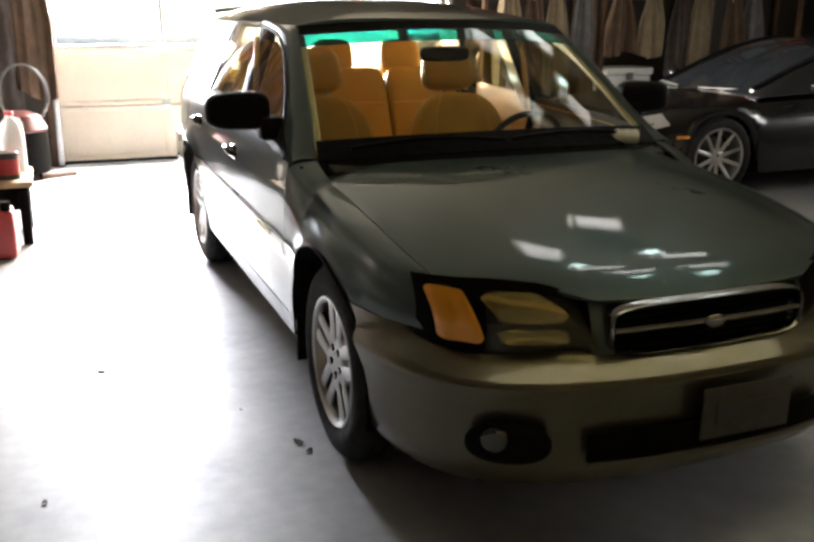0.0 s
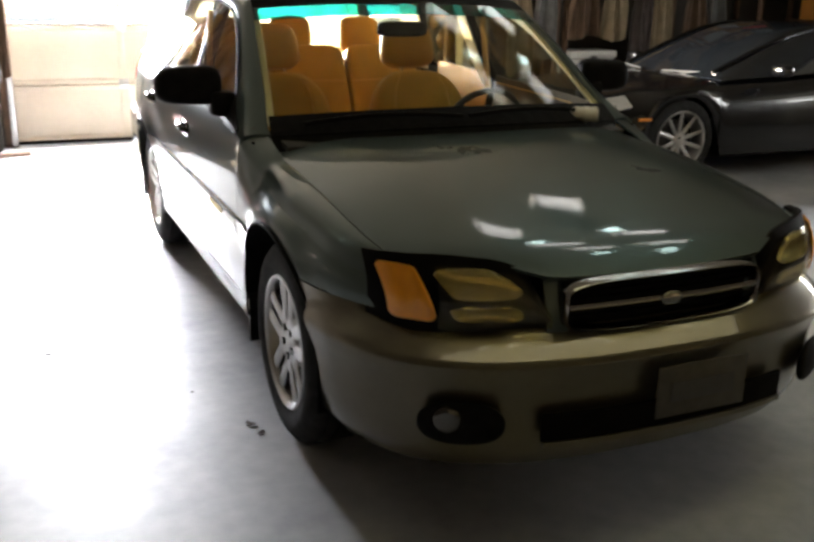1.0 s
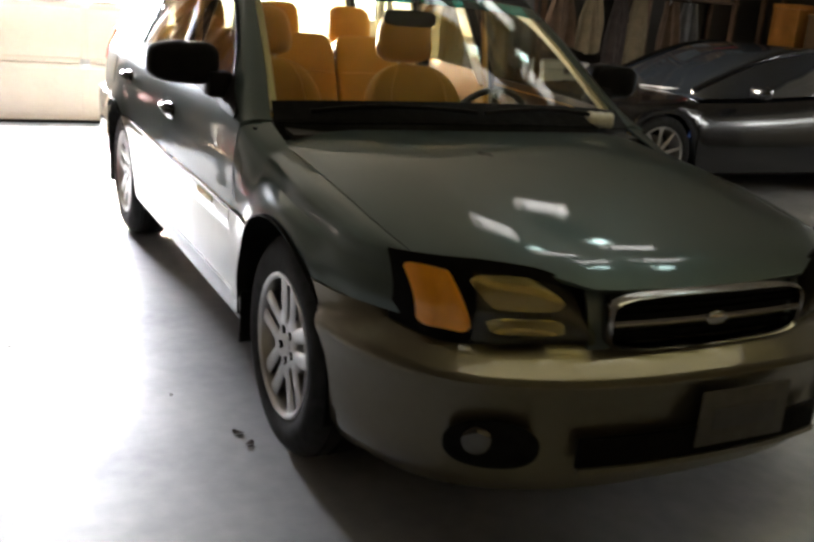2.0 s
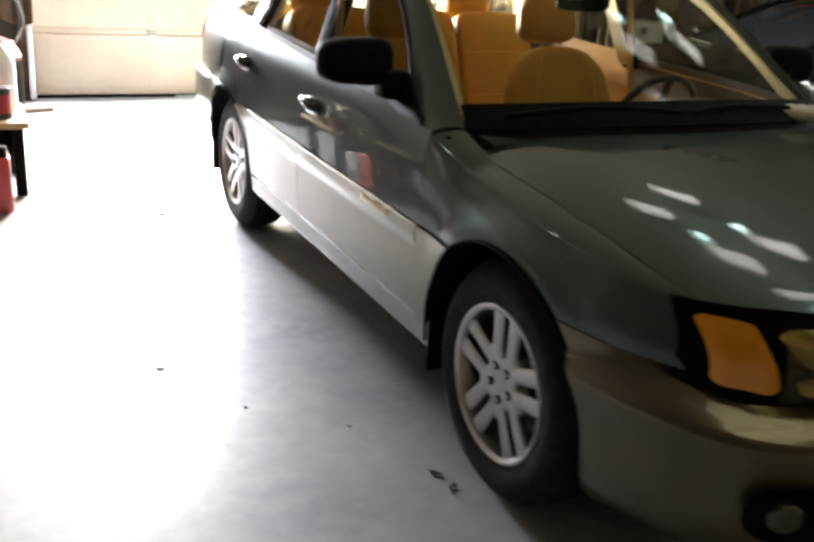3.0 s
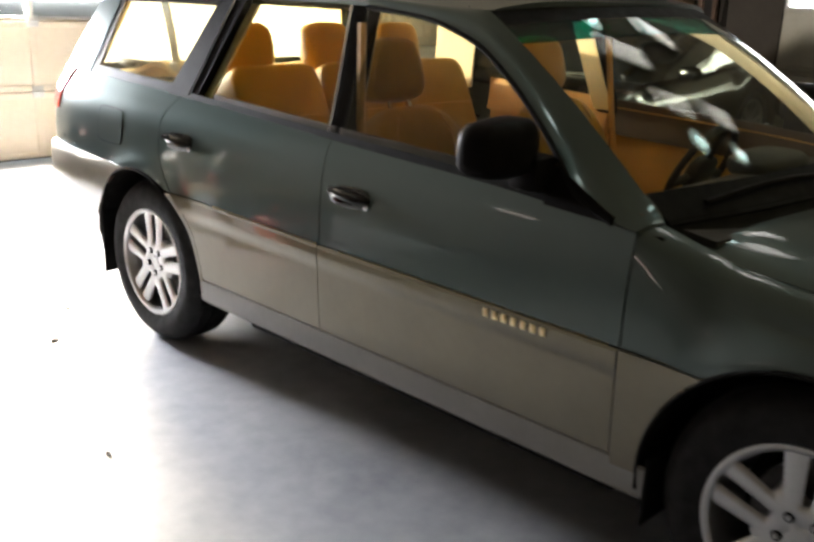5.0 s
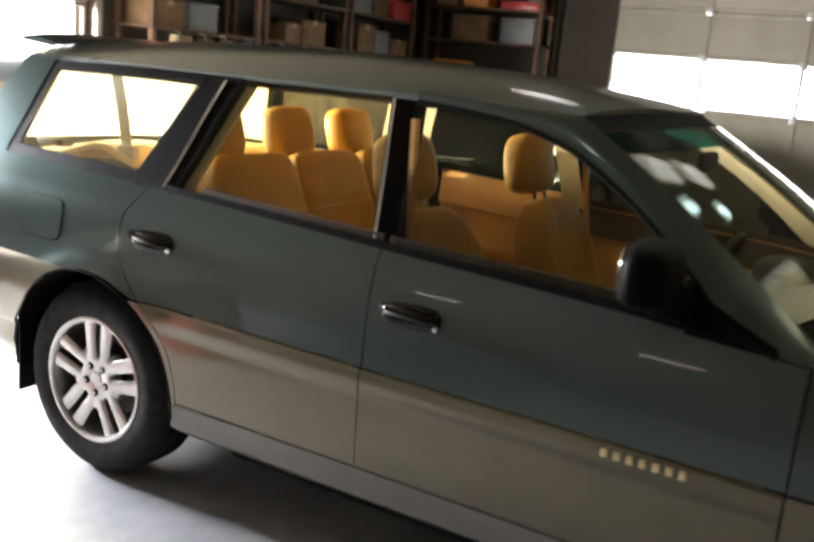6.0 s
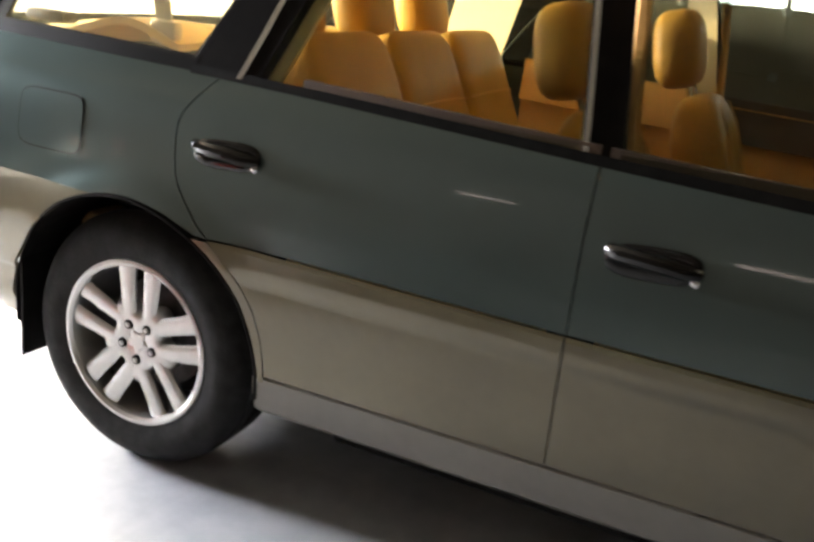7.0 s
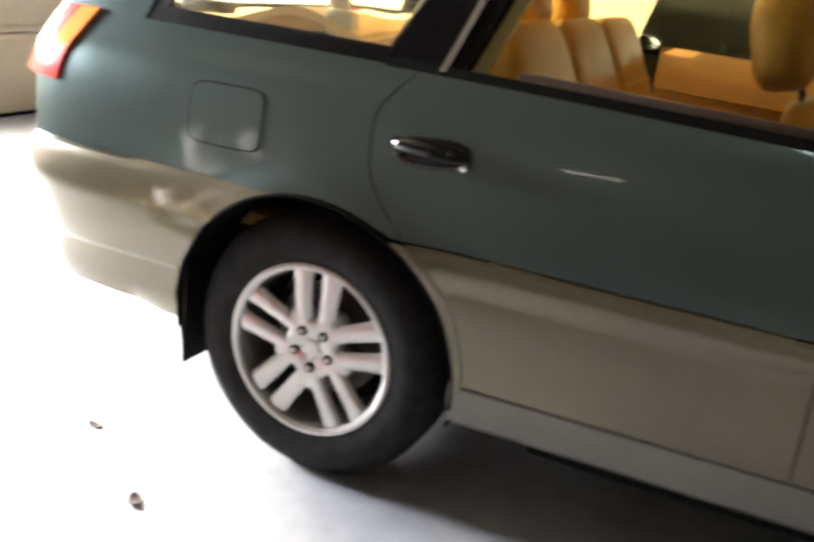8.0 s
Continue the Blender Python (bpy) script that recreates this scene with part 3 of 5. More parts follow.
REAR = [(0, 4.66), (0.30, 4.65), (0.54, 4.625), (0.69, 4.59), (0.79, 4.52), (0.838, 4.40), (0.860, 4.22), (0.868, 4.02), (0.870, 3.965)]
part("rear_bumper", sweep(plan_pts(REAR, 30), [(0.05, 0.722), (0.012, 0.716), (0.0, 0.695), (0.0, 0.60), (0.004, 0.482), (0.010, 0.472), (0.014, 0.462), (0.016, 0.40), (0.035, 0.345), (0.09, 0.325)], 0.012, (0, -1, 0)), TAN, CAR, "tan painted rear bumper")

# ---- headlights on the corner of the nose
NOSE = [(0, 0.100), (0.30, 0.116), (0.40, 0.138), (0.55, 0.185), (0.66, 0.245), (0.72, 0.312), (0.757, 0.392)]
nose = plan_pts(NOSE, 60)
nose_y = curve([(p[0], p[1]) for p in NOSE])
lamp_top = curve([(0.33, 0.620), (0.355, 0.668), (0.39, 0.722), (0.43, 0.754), (0.50, 0.772), (0.62, 0.782), (0.70, 0.778), (0.757, 0.768)])


def zlow(x):
    return 0.599 + 0.026 * min(1, max(0, (x - 0.66) / 0.085))


def on_lamp(x, z, inset=0.0):
    """Point of the curved lamp face at a place across the nose and a height."""
    v = (z - zlow(x)) / (lamp_top(x) - zlow(x))
    return (x, nose_y(x) + inset + 0.05 * max(0, v - 0.35) ** 1.5 - 0.016 * math.sin(math.pi * min(1, max(0, v))), z)


def lamp_face(xa, xb, inset, margin):
    def fn(u, v):
        x = xa + (xb - xa) * u
        lo = zlow(x) + margin
        return on_lamp(x, lo + (lamp_top(x) - margin - lo) * v, inset)
    return fn


def turn_face(u, v):
    z = 0.629 + 0.139 * v
    xr, xl = 0.630 + 0.036 * v, 0.724 + 0.016 * v
    e = abs(2 * u - 1) ** 8
    z += (0.5 - v) * 0.030 * e
    x, y, z = on_lamp(xr + (xl - xr) * u, z, 0.002)
    return (x, y - 0.004 * math.sin(3 * math.pi * u) - 0.003 * math.sin(math.pi * v), z)


def bowl(corners, depth):
    """A hollow polished reflector; corners: inner and outer x at the bottom, the same at the top, low and high z."""
    a0, b0, a1, b1, z0, z1 = corners

    def fn(u, v):
        p, q = 2 * u - 1, 2 * v - 1
        xa, xb = a0 + (a1 - a0) * v ** 1.6, b0 + (b1 - b0) * v
        z = z0 + (z1 - z0) * v
        z += (0.5 - v) * 0.4 * (z1 - z0) * abs(p) ** 7
        return on_lamp(xa + (xb - xa) * u, z, 0.002 + depth * (1 - p * p) * (1 - q * q))
    return fn


for s in (-1, 1):
    hl = part("headlight", sheet(lamp_face(0.337, 0.752, 0.020, -0.012), 30, 10, 0.022, (0, 1, 0), mirror=s < 0), BLACK, CAR, "headlight with clear lens and amber corner")
    part("turn_signal", sheet(turn_face, 24, 10, 0.008, (0, 1, 0), mirror=s < 0), AMBER, hl, "amber turn signal lens")
    for c, d in (((0.424, 0.603, 0.490, 0.634, 0.690, 0.764), 0.017), ((0.424, 0.590, 0.430, 0.604, 0.630, 0.669), 0.013)):
        part("reflector", sheet(bowl(c, d), 18, 12, 0.003, (0, 1, 0), mirror=s < 0), LAMPLENS, hl, "yellowed polished lamp bowl")
    part("lamp_lens", sheet(lamp_face(0.352, 0.628, -0.003, 0.010), 20, 10, 0.003, (0, 1, 0), mirror=s < 0), LAMPCLEAR, hl, "clear headlamp lens")


# ---- hood
def hood_fn(u, v):
    x0 = (u * 2 - 1)
    y1 = 1.305 - 0.10 * (1 - x0 * x0)
    w = 0.69
    for _ in range(3):
        xf = x0 * w
        yf = (nose_y(abs(xf)) + 0.012) if abs(xf) > 0.33 else 0.118 + 0.02 * (abs(xf) / 0.33) ** 2
        k = min(1, max(0, (abs(xf) - 0.30) / 0.22))
        yf += 0.050 * k * k * (3 - 2 * k)
        y = yf + (y1 - yf) * v
        w = hood_w(y)
    x = x0 * w
    z = hood_z(x, y)
    if v < 0.12:
        z -= 0.014 * (1 - v / 0.12) ** 2 * (1 - 0.65 * k * k * (3 - 2 * k))
    return (x, y, z)


hood = part("hood", sheet(hood_fn, 96, 34, 0.012, (0, 0, -1)), GREEN, CAR, "green hood with shallow creases")

# ---- grille
def oval_ring(hx, hz, t, y, n=40, p=5.0, depth=0.03, cz=0.660):
    """A rounded frame in the xz plane, following the bowed nose."""
    bm = bmesh.new()
    rings = []
    for k in range(n):
        a = 2 * math.pi * k / n
        c, s_ = math.cos(a), math.sin(a)
        row = []
        for gx, gz, yy in ((hx, hz, y + depth), (hx, hz, y), (hx - t * 0.5, hz - t * 0.5, y - 0.010), (hx - t, hz - t, y), (hx - t, hz - t, y + depth)):
            x = gx * math.copysign(abs(c) ** (2 / p), c)
            z = gz * math.copysign(abs(s_) ** (2 / p), s_)
            row.append(bm.verts.new((x, yy + 0.14 * x * x, cz + z)))
        rings.append(row)
    for k in range(n):
        A, B = rings[k], rings[(k + 1) % n]
        for j in range(4):
            bm.faces.new((A[j], B[j], B[j + 1], A[j + 1]))
    return bm


gr = thing("grille", "", "")
gr.parent = CAR
part("grille_frame", oval_ring(0.322, 0.074, 0.012, 0.092), CHROMEDULL, gr, "chrome grille surround")
part("grille_backing", sheet(lambda u, v: ((u - 0.5) * 0.63, 0.120 + 0.14 * ((u - 0.5) * 0.63) ** 2, 0.594 + 0.132 * v), 12, 2, 0.004, (0, 1, 0)), SEAL, gr)
part("grille_bar", sheet(lambda u, v: ((u - 0.5) * 0.62, 0.090 + 0.14 * ((u - 0.5) * 0.62) ** 2 - 0.006 * math.sin(math.pi * v), 0.652 + 0.017 * v), 16, 4, 0.012, (0, 1, 0)), CHROME, gr, "chrome middle bar")
for k in range(6):
    z = 0.604 + 0.008 + k * 0.018 + (0.012 if k > 2 else 0)
    part("grille_slat", sheet(lambda u, v, z=z: ((u - 0.5) * 0.62, 0.106 + 0.14 * ((u - 0.5) * 0.62) ** 2 + 0.008 * v, z + 0.004 * v), 12, 1, 0.003, (0, 1, 0)), SEAL, gr)
part("badge", blob(0, 0.084, 0.660, 0.034, 0.009, 0.020, 2.2), CHROMEDULL, gr, "oval chrome badge")
for s in (-1, 1):
    part("nose_panel", sheet(lambda u, v: (0.295 + 0.060 * u, nose_y(0.295 + 0.060 * u) + 0.004 + 0.040 * v * v, 0.585 + 0.150 * v), 8, 6, 0.01, (0, 1, 0), mirror=s < 0), GREEN, CAR)

# ---- bumper fittings
front_y = curve([(p[0], p[1]) for p in FRONT])
for s in (-1, 1):
    yb = front_y(0.595)
    tilt = Matrix.Translation((s * 0.595, yb + 0.008, 0.380)) @ pose(0, 0, 0, 0, 0, s * 30)
    fg = part("fog_light", moved(blob(0, 0, 0, 0.114, 0.020, 0.060, 2.3, 28, 14), tilt), SEAL, CAR, "round fog light in a black recess")
    ring = lathe([(0.0, -0.018), (0.016, -0.022), (0.030, -0.020), (0.036, -0.015), (0.038, 0.0)], 24, axis="y")
    part("fog_lens", moved(ring, tilt @ pose(s * 0.034, -0.002, 0.014)), FOGLENS, fg, "clear fog lamp lens")
part("air_intake", sheet(lambda u, v: ((u - 0.5) * 0.80, front_y(abs((u - 0.5) * 0.80)) + 0.002, 0.325 + 0.075 * v + 0.0), 24, 3, 0.01, (0, 1, 0)), BLACK, CAR, "black lower air intake")
part("intake_lip", sheet(lambda u, v: ((u - 0.5) * 0.80, front_y(abs((u - 0.5) * 0.80)) - 0.006, 0.312 + 0.014 * v), 24, 2, 0.012, (0, 1, 0)), TAN, CAR)
pl = part("number_plate", box(-0.085, 0.215, 0.000, 0.006, 0.355, 0.502, 0.004), PLATE, CAR, "dim grey number plate")
part("plate_bar", box(-0.040, 0.170, -0.004, -0.001, 0.400, 0.455, 0.001), mat("plate_ink", (0.07, 0.07, 0.075), 0.6), pl)

# ---- greenhouse
ztop = 1.395
fg_top = curve([(1.60, 0.990), (1.66, 1.045), (1.73, 1.108), (1.90, 1.232), (2.06, 1.318), (2.27, 1.370), (2.55, 1.392)])


def side_glass(name, yl, yr, zb, zt, nu, nv, material, out=-0.006):
    obs = panel(name, yl, yr, zb, zt, nu, nv, material, out, 0.004, label="side window glass")
    for o in obs.values():
        o.visible_shadow = False


lin = lambda za, ya, zb_, yb_: (lambda z: ya + (yb_ - ya) * (z - za) / (zb_ - za))
side_glass("front_window", lin(1.0, 1.60, 1.39, 1.66), lin(1.0, 2.468, 1.39, 2.530), lambda y: belt(y) - 0.03, lambda y: fg_top(y), 26, 8, SIDEGLASS)
side_glass("rear_window", lin(1.0, 2.545, 1.39, 2.615), lin(1.04, 3.295, 1.39, 3.165), lambda y: belt(y) - 0.03, lambda y: ztop, 14, 8, REARGLASS)
side_glass("quarter_window", lin(1.07, 3.47, 1.38, 3.315), lin(1.07, 4.115, 1.38, 4.015), lambda y: belt(y) + 0.018, lambda y: 1.378 - 0.02 * max(0, y - 3.7), 14, 8, DUSTGLASS, -0.002)
panel("b_pillar", lin(1.0, 2.466, 1.39, 2.528), lin(1.0, 2.548, 1.39, 2.618), lambda y: belt(y) - 0.02, lambda y: ztop + 0.004, 3, 6, BLACK, -0.016, 0.05, label="black centre pillar")
panel("c_pillar", lin(1.04, 3.290, 1.39, 3.160), lin(1.07, 3.475, 1.38, 3.320), lambda y: belt(y) - 0.012, lambda y: ztop + 0.002, 4, 6, BLACK, -0.004, 0.03, label="black pillar beside the quarter window")
panel("pillar_strip", lin(1.04, 3.328, 1.39, 3.212), lin(1.04, 3.343, 1.39, 3.226), lambda y: belt(y) - 0.008, lambda y: ztop - 0.01, 2, 6, CHROME, 0.001, 0.006, label="bright metal window strip")
panel("pillar_strip", lin(1.0, 2.530, 1.39, 2.598), lin(1.0, 2.542, 1.39, 2.610), lambda y: belt(y) - 0.012, lambda y: ztop - 0.005, 2, 6, CHROME, -0.008, 0.006, label="bright metal window strip")
panel("belt_seal", K(1.52), K(3.47), lambda y: belt(y) - 0.016, lambda y: belt(y) + 0.004, 40, 2, SEAL, 0.001, 0.012, label="black rubber belt seal")
panel("quarter_trim", lin(1.06, 3.46, 1.38, 3.30), lin(1.06, 4.15, 1.38, 4.05), lambda y: belt(y) - 0.012, lambda y: belt(y) + 0.024, 14, 2, BLACK, -0.003, 0.012)
panel("quarter_trim", lin(1.34, 3.33, 1.40, 3.30), lin(1.34, 4.04, 1.40, 4.02), lambda y: 1.362 - 0.02 * max(0, y - 3.7), lambda y: 1.402, 14, 2, BLACK, -0.003, 0.012)
panel("quarter_trim", lin(1.07, 4.095, 1.38, 4.000), lin(1.07, 4.155, 1.38, 4.045), lambda y: belt(y) - 0.008, lambda y: 1.395, 2, 8, BLACK, -0.0035, 0.012)
panel("d_pillar", lin(1.07, 4.150, 1.38, 4.040), lin(1.07, 4.44, 1.40, 4.20), lambda y: belt(y) - 0.012, lambda y: 1.402, 8, 10, GREEN, 0.0, 0.012, label="green rear pillar")


def wsedge(t):
    """Windscreen side edge from its base to the roof."""
    return (0.735 - 0.115 * t, 1.385 + 0.665 * t, 0.942 + 0.455 * t + 0.02 * math.sin(math.pi * t))


def apillar(u, v):
    y = 1.403 + (2.52 - 1.403) * u
    z = fg_top(y) if y > 1.60 else 0.932 + (0.990 - 0.932) * ((y - 1.403) / 0.197) ** 1.6
    a = np.array((side(y, z), y, z))
    if u < 0.62:
        b = np.array(wsedge(u / 0.62))
    else:
        k = (u - 0.62) / 0.38
        b = np.array((0.62 + 0.02 * k, 2.05 + (2.52 - 2.05) * k, 1.397 + 0.022 * k))
    p = a + (b - a) * v
    bul = 0.014 * math.sin(math.pi * v)
    return (p[0] + bul * 0.7, p[1] - bul * 0.2, p[2] + bul * 0.6)


for s in (-1, 1):
    part("a_pillar", sheet(apillar, 40, 6, 0.02, (-1, 0, 0), mirror=s < 0), GREEN, CAR, "green windscreen pillar")
    part("pillar_seal", tube([tuple(np.array(apillar(u, 0)) * np.array((s, 1, 1)) + np.array((s * 0.001, 0, -0.004))) for u in np.linspace(0.06, 1, 26)], 0.008, 6), SEAL, CAR)
    part("mirror_sail", sheet(lambda u, v: (side(1.47 + 0.20 * u, belt(1.47) - 0.012 + 0.01 * u + (0.018 + 0.075 * u) * v, 0.004), 1.47 + 0.20 * u, belt(1.47) - 0.012 + 0.01 * u + (0.018 + 0.075 * u) * v), 5, 4, 0.01, (-1, 0, 0), mirror=s < 0), BLACK, CAR)

# windscreen with a tinted band along the top
def ws(u, v):
    x0 = u * 2 - 1
    e = np.array(wsedge(v))
    x = x0 * (e[0] - 0.004)
    k = 1 - x0 * x0
    return (x, e[1] - 0.155 * k * (1 - 0.25 * v), e[2] + 0.030 * k * (1 - v) + 0.028 * k * v)


for nm, v0, v1, m_ in (("windscreen", 0.0, 0.80, CARGLASS), ("shade_band", 0.80, 0.91, SHADEBAND)):
    o = part(nm, sheet(lambda u, v: ws(u, v0 + (v1 - v0) * v), 28, 12 if v0 == 0 else 3, 0.004, (0, 1, -1)), m_, CAR, "clear windscreen" if v0 == 0 else "teal tinted sun band")
    o.visible_shadow = False
part("windscreen_header", sheet(lambda u, v: ws(u, 0.91 + 0.09 * v), 28, 3, 0.006, (0, 1, -1)), SEAL, CAR, "black windscreen header")
part("windscreen_border", sheet(lambda u, v: tuple(np.array(ws(u, 0.105 * v)) + np.array((0, -0.003, 0.003))), 28, 3, 0.002, (0, 1, -1)), SEAL, CAR, "black windscreen border")
part("windscreen_seal", sheet(lambda u, v: tuple(np.array(ws(u, 0.0)) + np.array((0, -0.012 + 0.03 * v, -0.004 + 0.016 * v))), 28, 1, 0.006, (0, 0, -1)), SEAL, CAR)
# cowl with wipers
part("cowl", sheet(lambda u, v: tuple(np.array(((u * 2 - 1) * 0.722, 1.285 - 0.10 * (1 - (u * 2 - 1) ** 2), hood_z((u * 2 - 1) * 0.722, 1.24) - 0.016)) * (1 - v) + (np.array(ws(u, 0.0)) - np.array((0, 0.004, 0.004))) * v - np.array((0, 0, 0.02 * math.sin(math.pi * v)))), 24, 5, 0.01, (0, 0, -1)), SEAL, CAR, "black cowl below the windscreen")
for x0, x1, lift in ((-0.62, -0.05, 0.0), (-0.02, 0.58, 0.0)):
    pts = []
    for k in range(9):
        t = k / 8
        x = x0 + (x1 - x0) * t
        p = np.array(ws((x / 0.731 + 1) / 2, 0.035 + 0.03 * math.sin(math.pi * t)))
        pts.append(tuple(p + np.array((0, -0.016, 0.012))))
    part("wiper", tube(pts, 0.008, 6), BLACK, CAR, "black wiper blade")

# roof, rails, tail
roof_c = curve([(1.86, 1.412), (1.925, 1.427), (2.10, 1.458), (2.50, 1.500), (3.00, 1.518), (3.60, 1.510), (4.16, 1.474)])


def roof_fn(u, v):
    x0 = u * 2 - 1
    yf = 2.05 - 0.125 * (1 - x0 * x0)
    y = yf + (4.15 - yf) * v
    x = x0 * (0.622 + 0.022 * min(1, v * 5))
    zc = roof_c(y)
    ze = 1.397 + (1.404 - 1.397) * min(1, v * 4)
    return (x, y, zc - (zc - ze) * abs(x0) ** 3.2)


part("roof", sheet(roof_fn, 36, 30, 0.015, (0, 0, -1)), GREEN, CAR, "green roof")
part("headliner", sheet(lambda u, v: tuple(np.array(roof_fn(0.03 + u * 0.94, 0.02 + 0.96 * v)) - np.array((0, 0, 0.04))), 20, 16, 0.008, (0, 0, -1)), HEADLINER, CAR)
part("rear_spoiler", sheet(lambda u, v: ((u * 2 - 1) * 0.60, 4.10 + 0.17 * v + 0.03 * (1 - (u * 2 - 1) ** 2), 1.482 - 0.03 * abs(u * 2 - 1) ** 3 + 0.012 * v), 24, 4, 0.018, (0, 0, -1)), GREEN, CAR, "green roof spoiler")
tg = part("tailgate", sheet(lambda u, v: ((u * 2 - 1) * (0.73 - 0.02 * v), 4.60 - 0.10 * abs(u * 2 - 1) ** 3 - 0.06 * v, 0.71 + 0.35 * v), 24, 8, 0.02, (0, -1, 0)), GREEN, CAR, "green tailgate")
hg = part("hatch_glass", sheet(lambda u, v: ((u * 2 - 1) * (0.70 - 0.09 * v), 4.515 - 0.30 * v - 0.06 * abs(u * 2 - 1) ** 3, 1.06 + 0.375 * v), 16, 8, 0.004, (0, -1, 0)), HATCHGLASS, tg, "sloping rear window glass")
hg.visible_shadow = False
for s in (-1, 1):
    def tail(u, v):
        z = 0.872 + 0.190 * v
        yb = 4.52 - 0.14 * max(0, (z - 0.86) / 0.2) ** 1.5
        ya = yb - 0.10 + 0.03 * v
        y = ya + (yb + 0.095 - ya) * u
        return (side(y, z, 0.009) - 0.05 * max(0, u - 0.6) ** 2 * 2, y, z)
    tl = part("tail_light", sheet(tail, 8, 10, 0.03, (-1, 0, 0), mirror=s < 0), REDLENS, CAR, "red tail light with orange upper edge")
    part("turn_lens", sheet(lambda u, v: tuple(np.array(tail(u * 0.40, 0.45 + 0.54 * v)) + np.array((0.003, 0, 0))), 4, 6, 0.004, (-1, 0, 0), mirror=s < 0), ORANGELENS, tl, "orange turn lens")

# door handles: dark cup with a pull
for (hy, hz), doors in (((2.365, 0.838), fd), ((3.318, 0.872), rd)):
    for s in (-1, 1):
        par = doors[s]
        cup = blob(0, 0, 0, 0.010, 0.090, 0.034, 3.0, 28, 12)
        c = part("handle", moved(cup, Matrix.Translation((s * side(hy, hz, -0.001), hy, hz)) @ pose(0, 0, 0, -3, 0, 0)), GLOSSBLACK, par, "black pull handle in a cup")
        pull = tube([(s * side(hy, hz, 0.004), hy + 0.082, hz + 0.012), (s * side(hy, hz, 0.022), hy + 0.06, hz + 0.013), (s * side(hy, hz, 0.026), hy, hz + 0.010), (s * side(hy, hz, 0.022), hy - 0.06, hz + 0.004), (s * side(hy, hz, 0.004), hy - 0.084, hz)], [0.014, 0.016, 0.016, 0.016, 0.013], 10)
        part("pull", pull, GLOSSBLACK, c, "glossy black handle pull")
        # Chrome bumps modelled in place of the glints at both handle ends.
        for oy, oz in ((0.083, 0.012), (-0.080, -0.014)):
            part("handle_glint", blob(s * side(hy, hz, 0.008), hy + oy, hz + oz, 0.007, 0.009, 0.012, 2.4, 14, 8), CHROME, c, "chrome bump standing for the glint at the handle end")

# door mirrors
for s in (-1, 1):
    def shp(v):
        t = (v.x * s + 0.10) / 0.20
        return Vector((v.x, v.y * (1.0 - 0.10 * t) + 0.01 * t, v.z * (1.0 - 0.12 * t) + 0.0))
    mb = part("side_mirror", moved(blob(0, 0, 0, 0.122, 0.062, 0.076, 3.6, 28, 16, warp=shp), pose(s * (0.945 if s < 0 else 0.905), 1.730, 1.088, 0, 0, -s * 8)), BLACK, CAR, "black side mirror housing")
    part("mirror_arm", box(min(s * 0.78, s * 0.87), max(s * 0.78, s * 0.87), 1.67, 1.76, 0.975, 1.065, 0.015), BLACK, mb)
    part("mirror_glass", moved(blob(0, 0, 0, 0.102, 0.003, 0.060, 4.0, 24, 8), pose(s * (0.947 if s < 0 else 0.907), 1.792, 1.088, 0, 0, -s * 8)), CHROME, mb, "mirror glass")

# front door badge: small raised gold bars
for k in range(7):
    y = 1.80 - k * 0.031
    bar = part("badge_bar", box(-side(y, 0.632, 0.0165), -side(y, 0.632, 0.010), y - 0.0085, y + 0.0085, 0.621, 0.644, 0.003), GOLD, fd[-1], "gold badge bar")

# mud flaps and wheel wells
for ax, nm in ((FA, 0), (RA, 1)):
    for s in (-1, 1):
        bm = lathe([(ARCH - 0.006, -0.02), (ARCH - 0.004, -0.30)], 30, axis="x", a0=-0.25, a1=math.pi + 0.25)
        m4 = Matrix.Translation((s * 0.855, ax, 0.345)) @ Matrix.Diagonal((1 if s > 0 else -1, 1, 1, 1))
        part("wheel_well", moved(bm, m4), SEAL, CAR)
        part("well_back", box(min(s * 0.56, s * 0.575), max(s * 0.56, s * 0.575), ax - 0.42, ax + 0.42, 0.2, 0.79), SEAL, CAR)
        # Black strip over the panel rim stands for the shade inside the arch.
        def lip(u, v):
            a = -0.10 + (math.pi + 0.20) * u
            y, z = ax + (ARCH - 0.002) * math.cos(a), 0.345 + (ARCH - 0.002) * math.sin(a)
            return (side(y, max(z, 0.36), 0.011) - 0.050 * v, y, z)
        part("arch_shade_strip", sheet(lip, 40, 3, 0.005, (0, 0, -1), mirror=s < 0), SEAL, CAR, "black strip standing for the shade at the wheel arch edge")
        y0 = ax + 0.345
        flap = sheet(lambda u, v: (0.665 + 0.185 * u, y0 + 0.004 + 0.012 * (1 - v) + 0.01 * v, 0.215 + (0.30 if nm else 0.18) * v), 6, 6, 0.008, (0, -1, 0), mirror=s < 0)
        part("mud_flap", flap, SEAL, CAR, "black rubber mud flap")

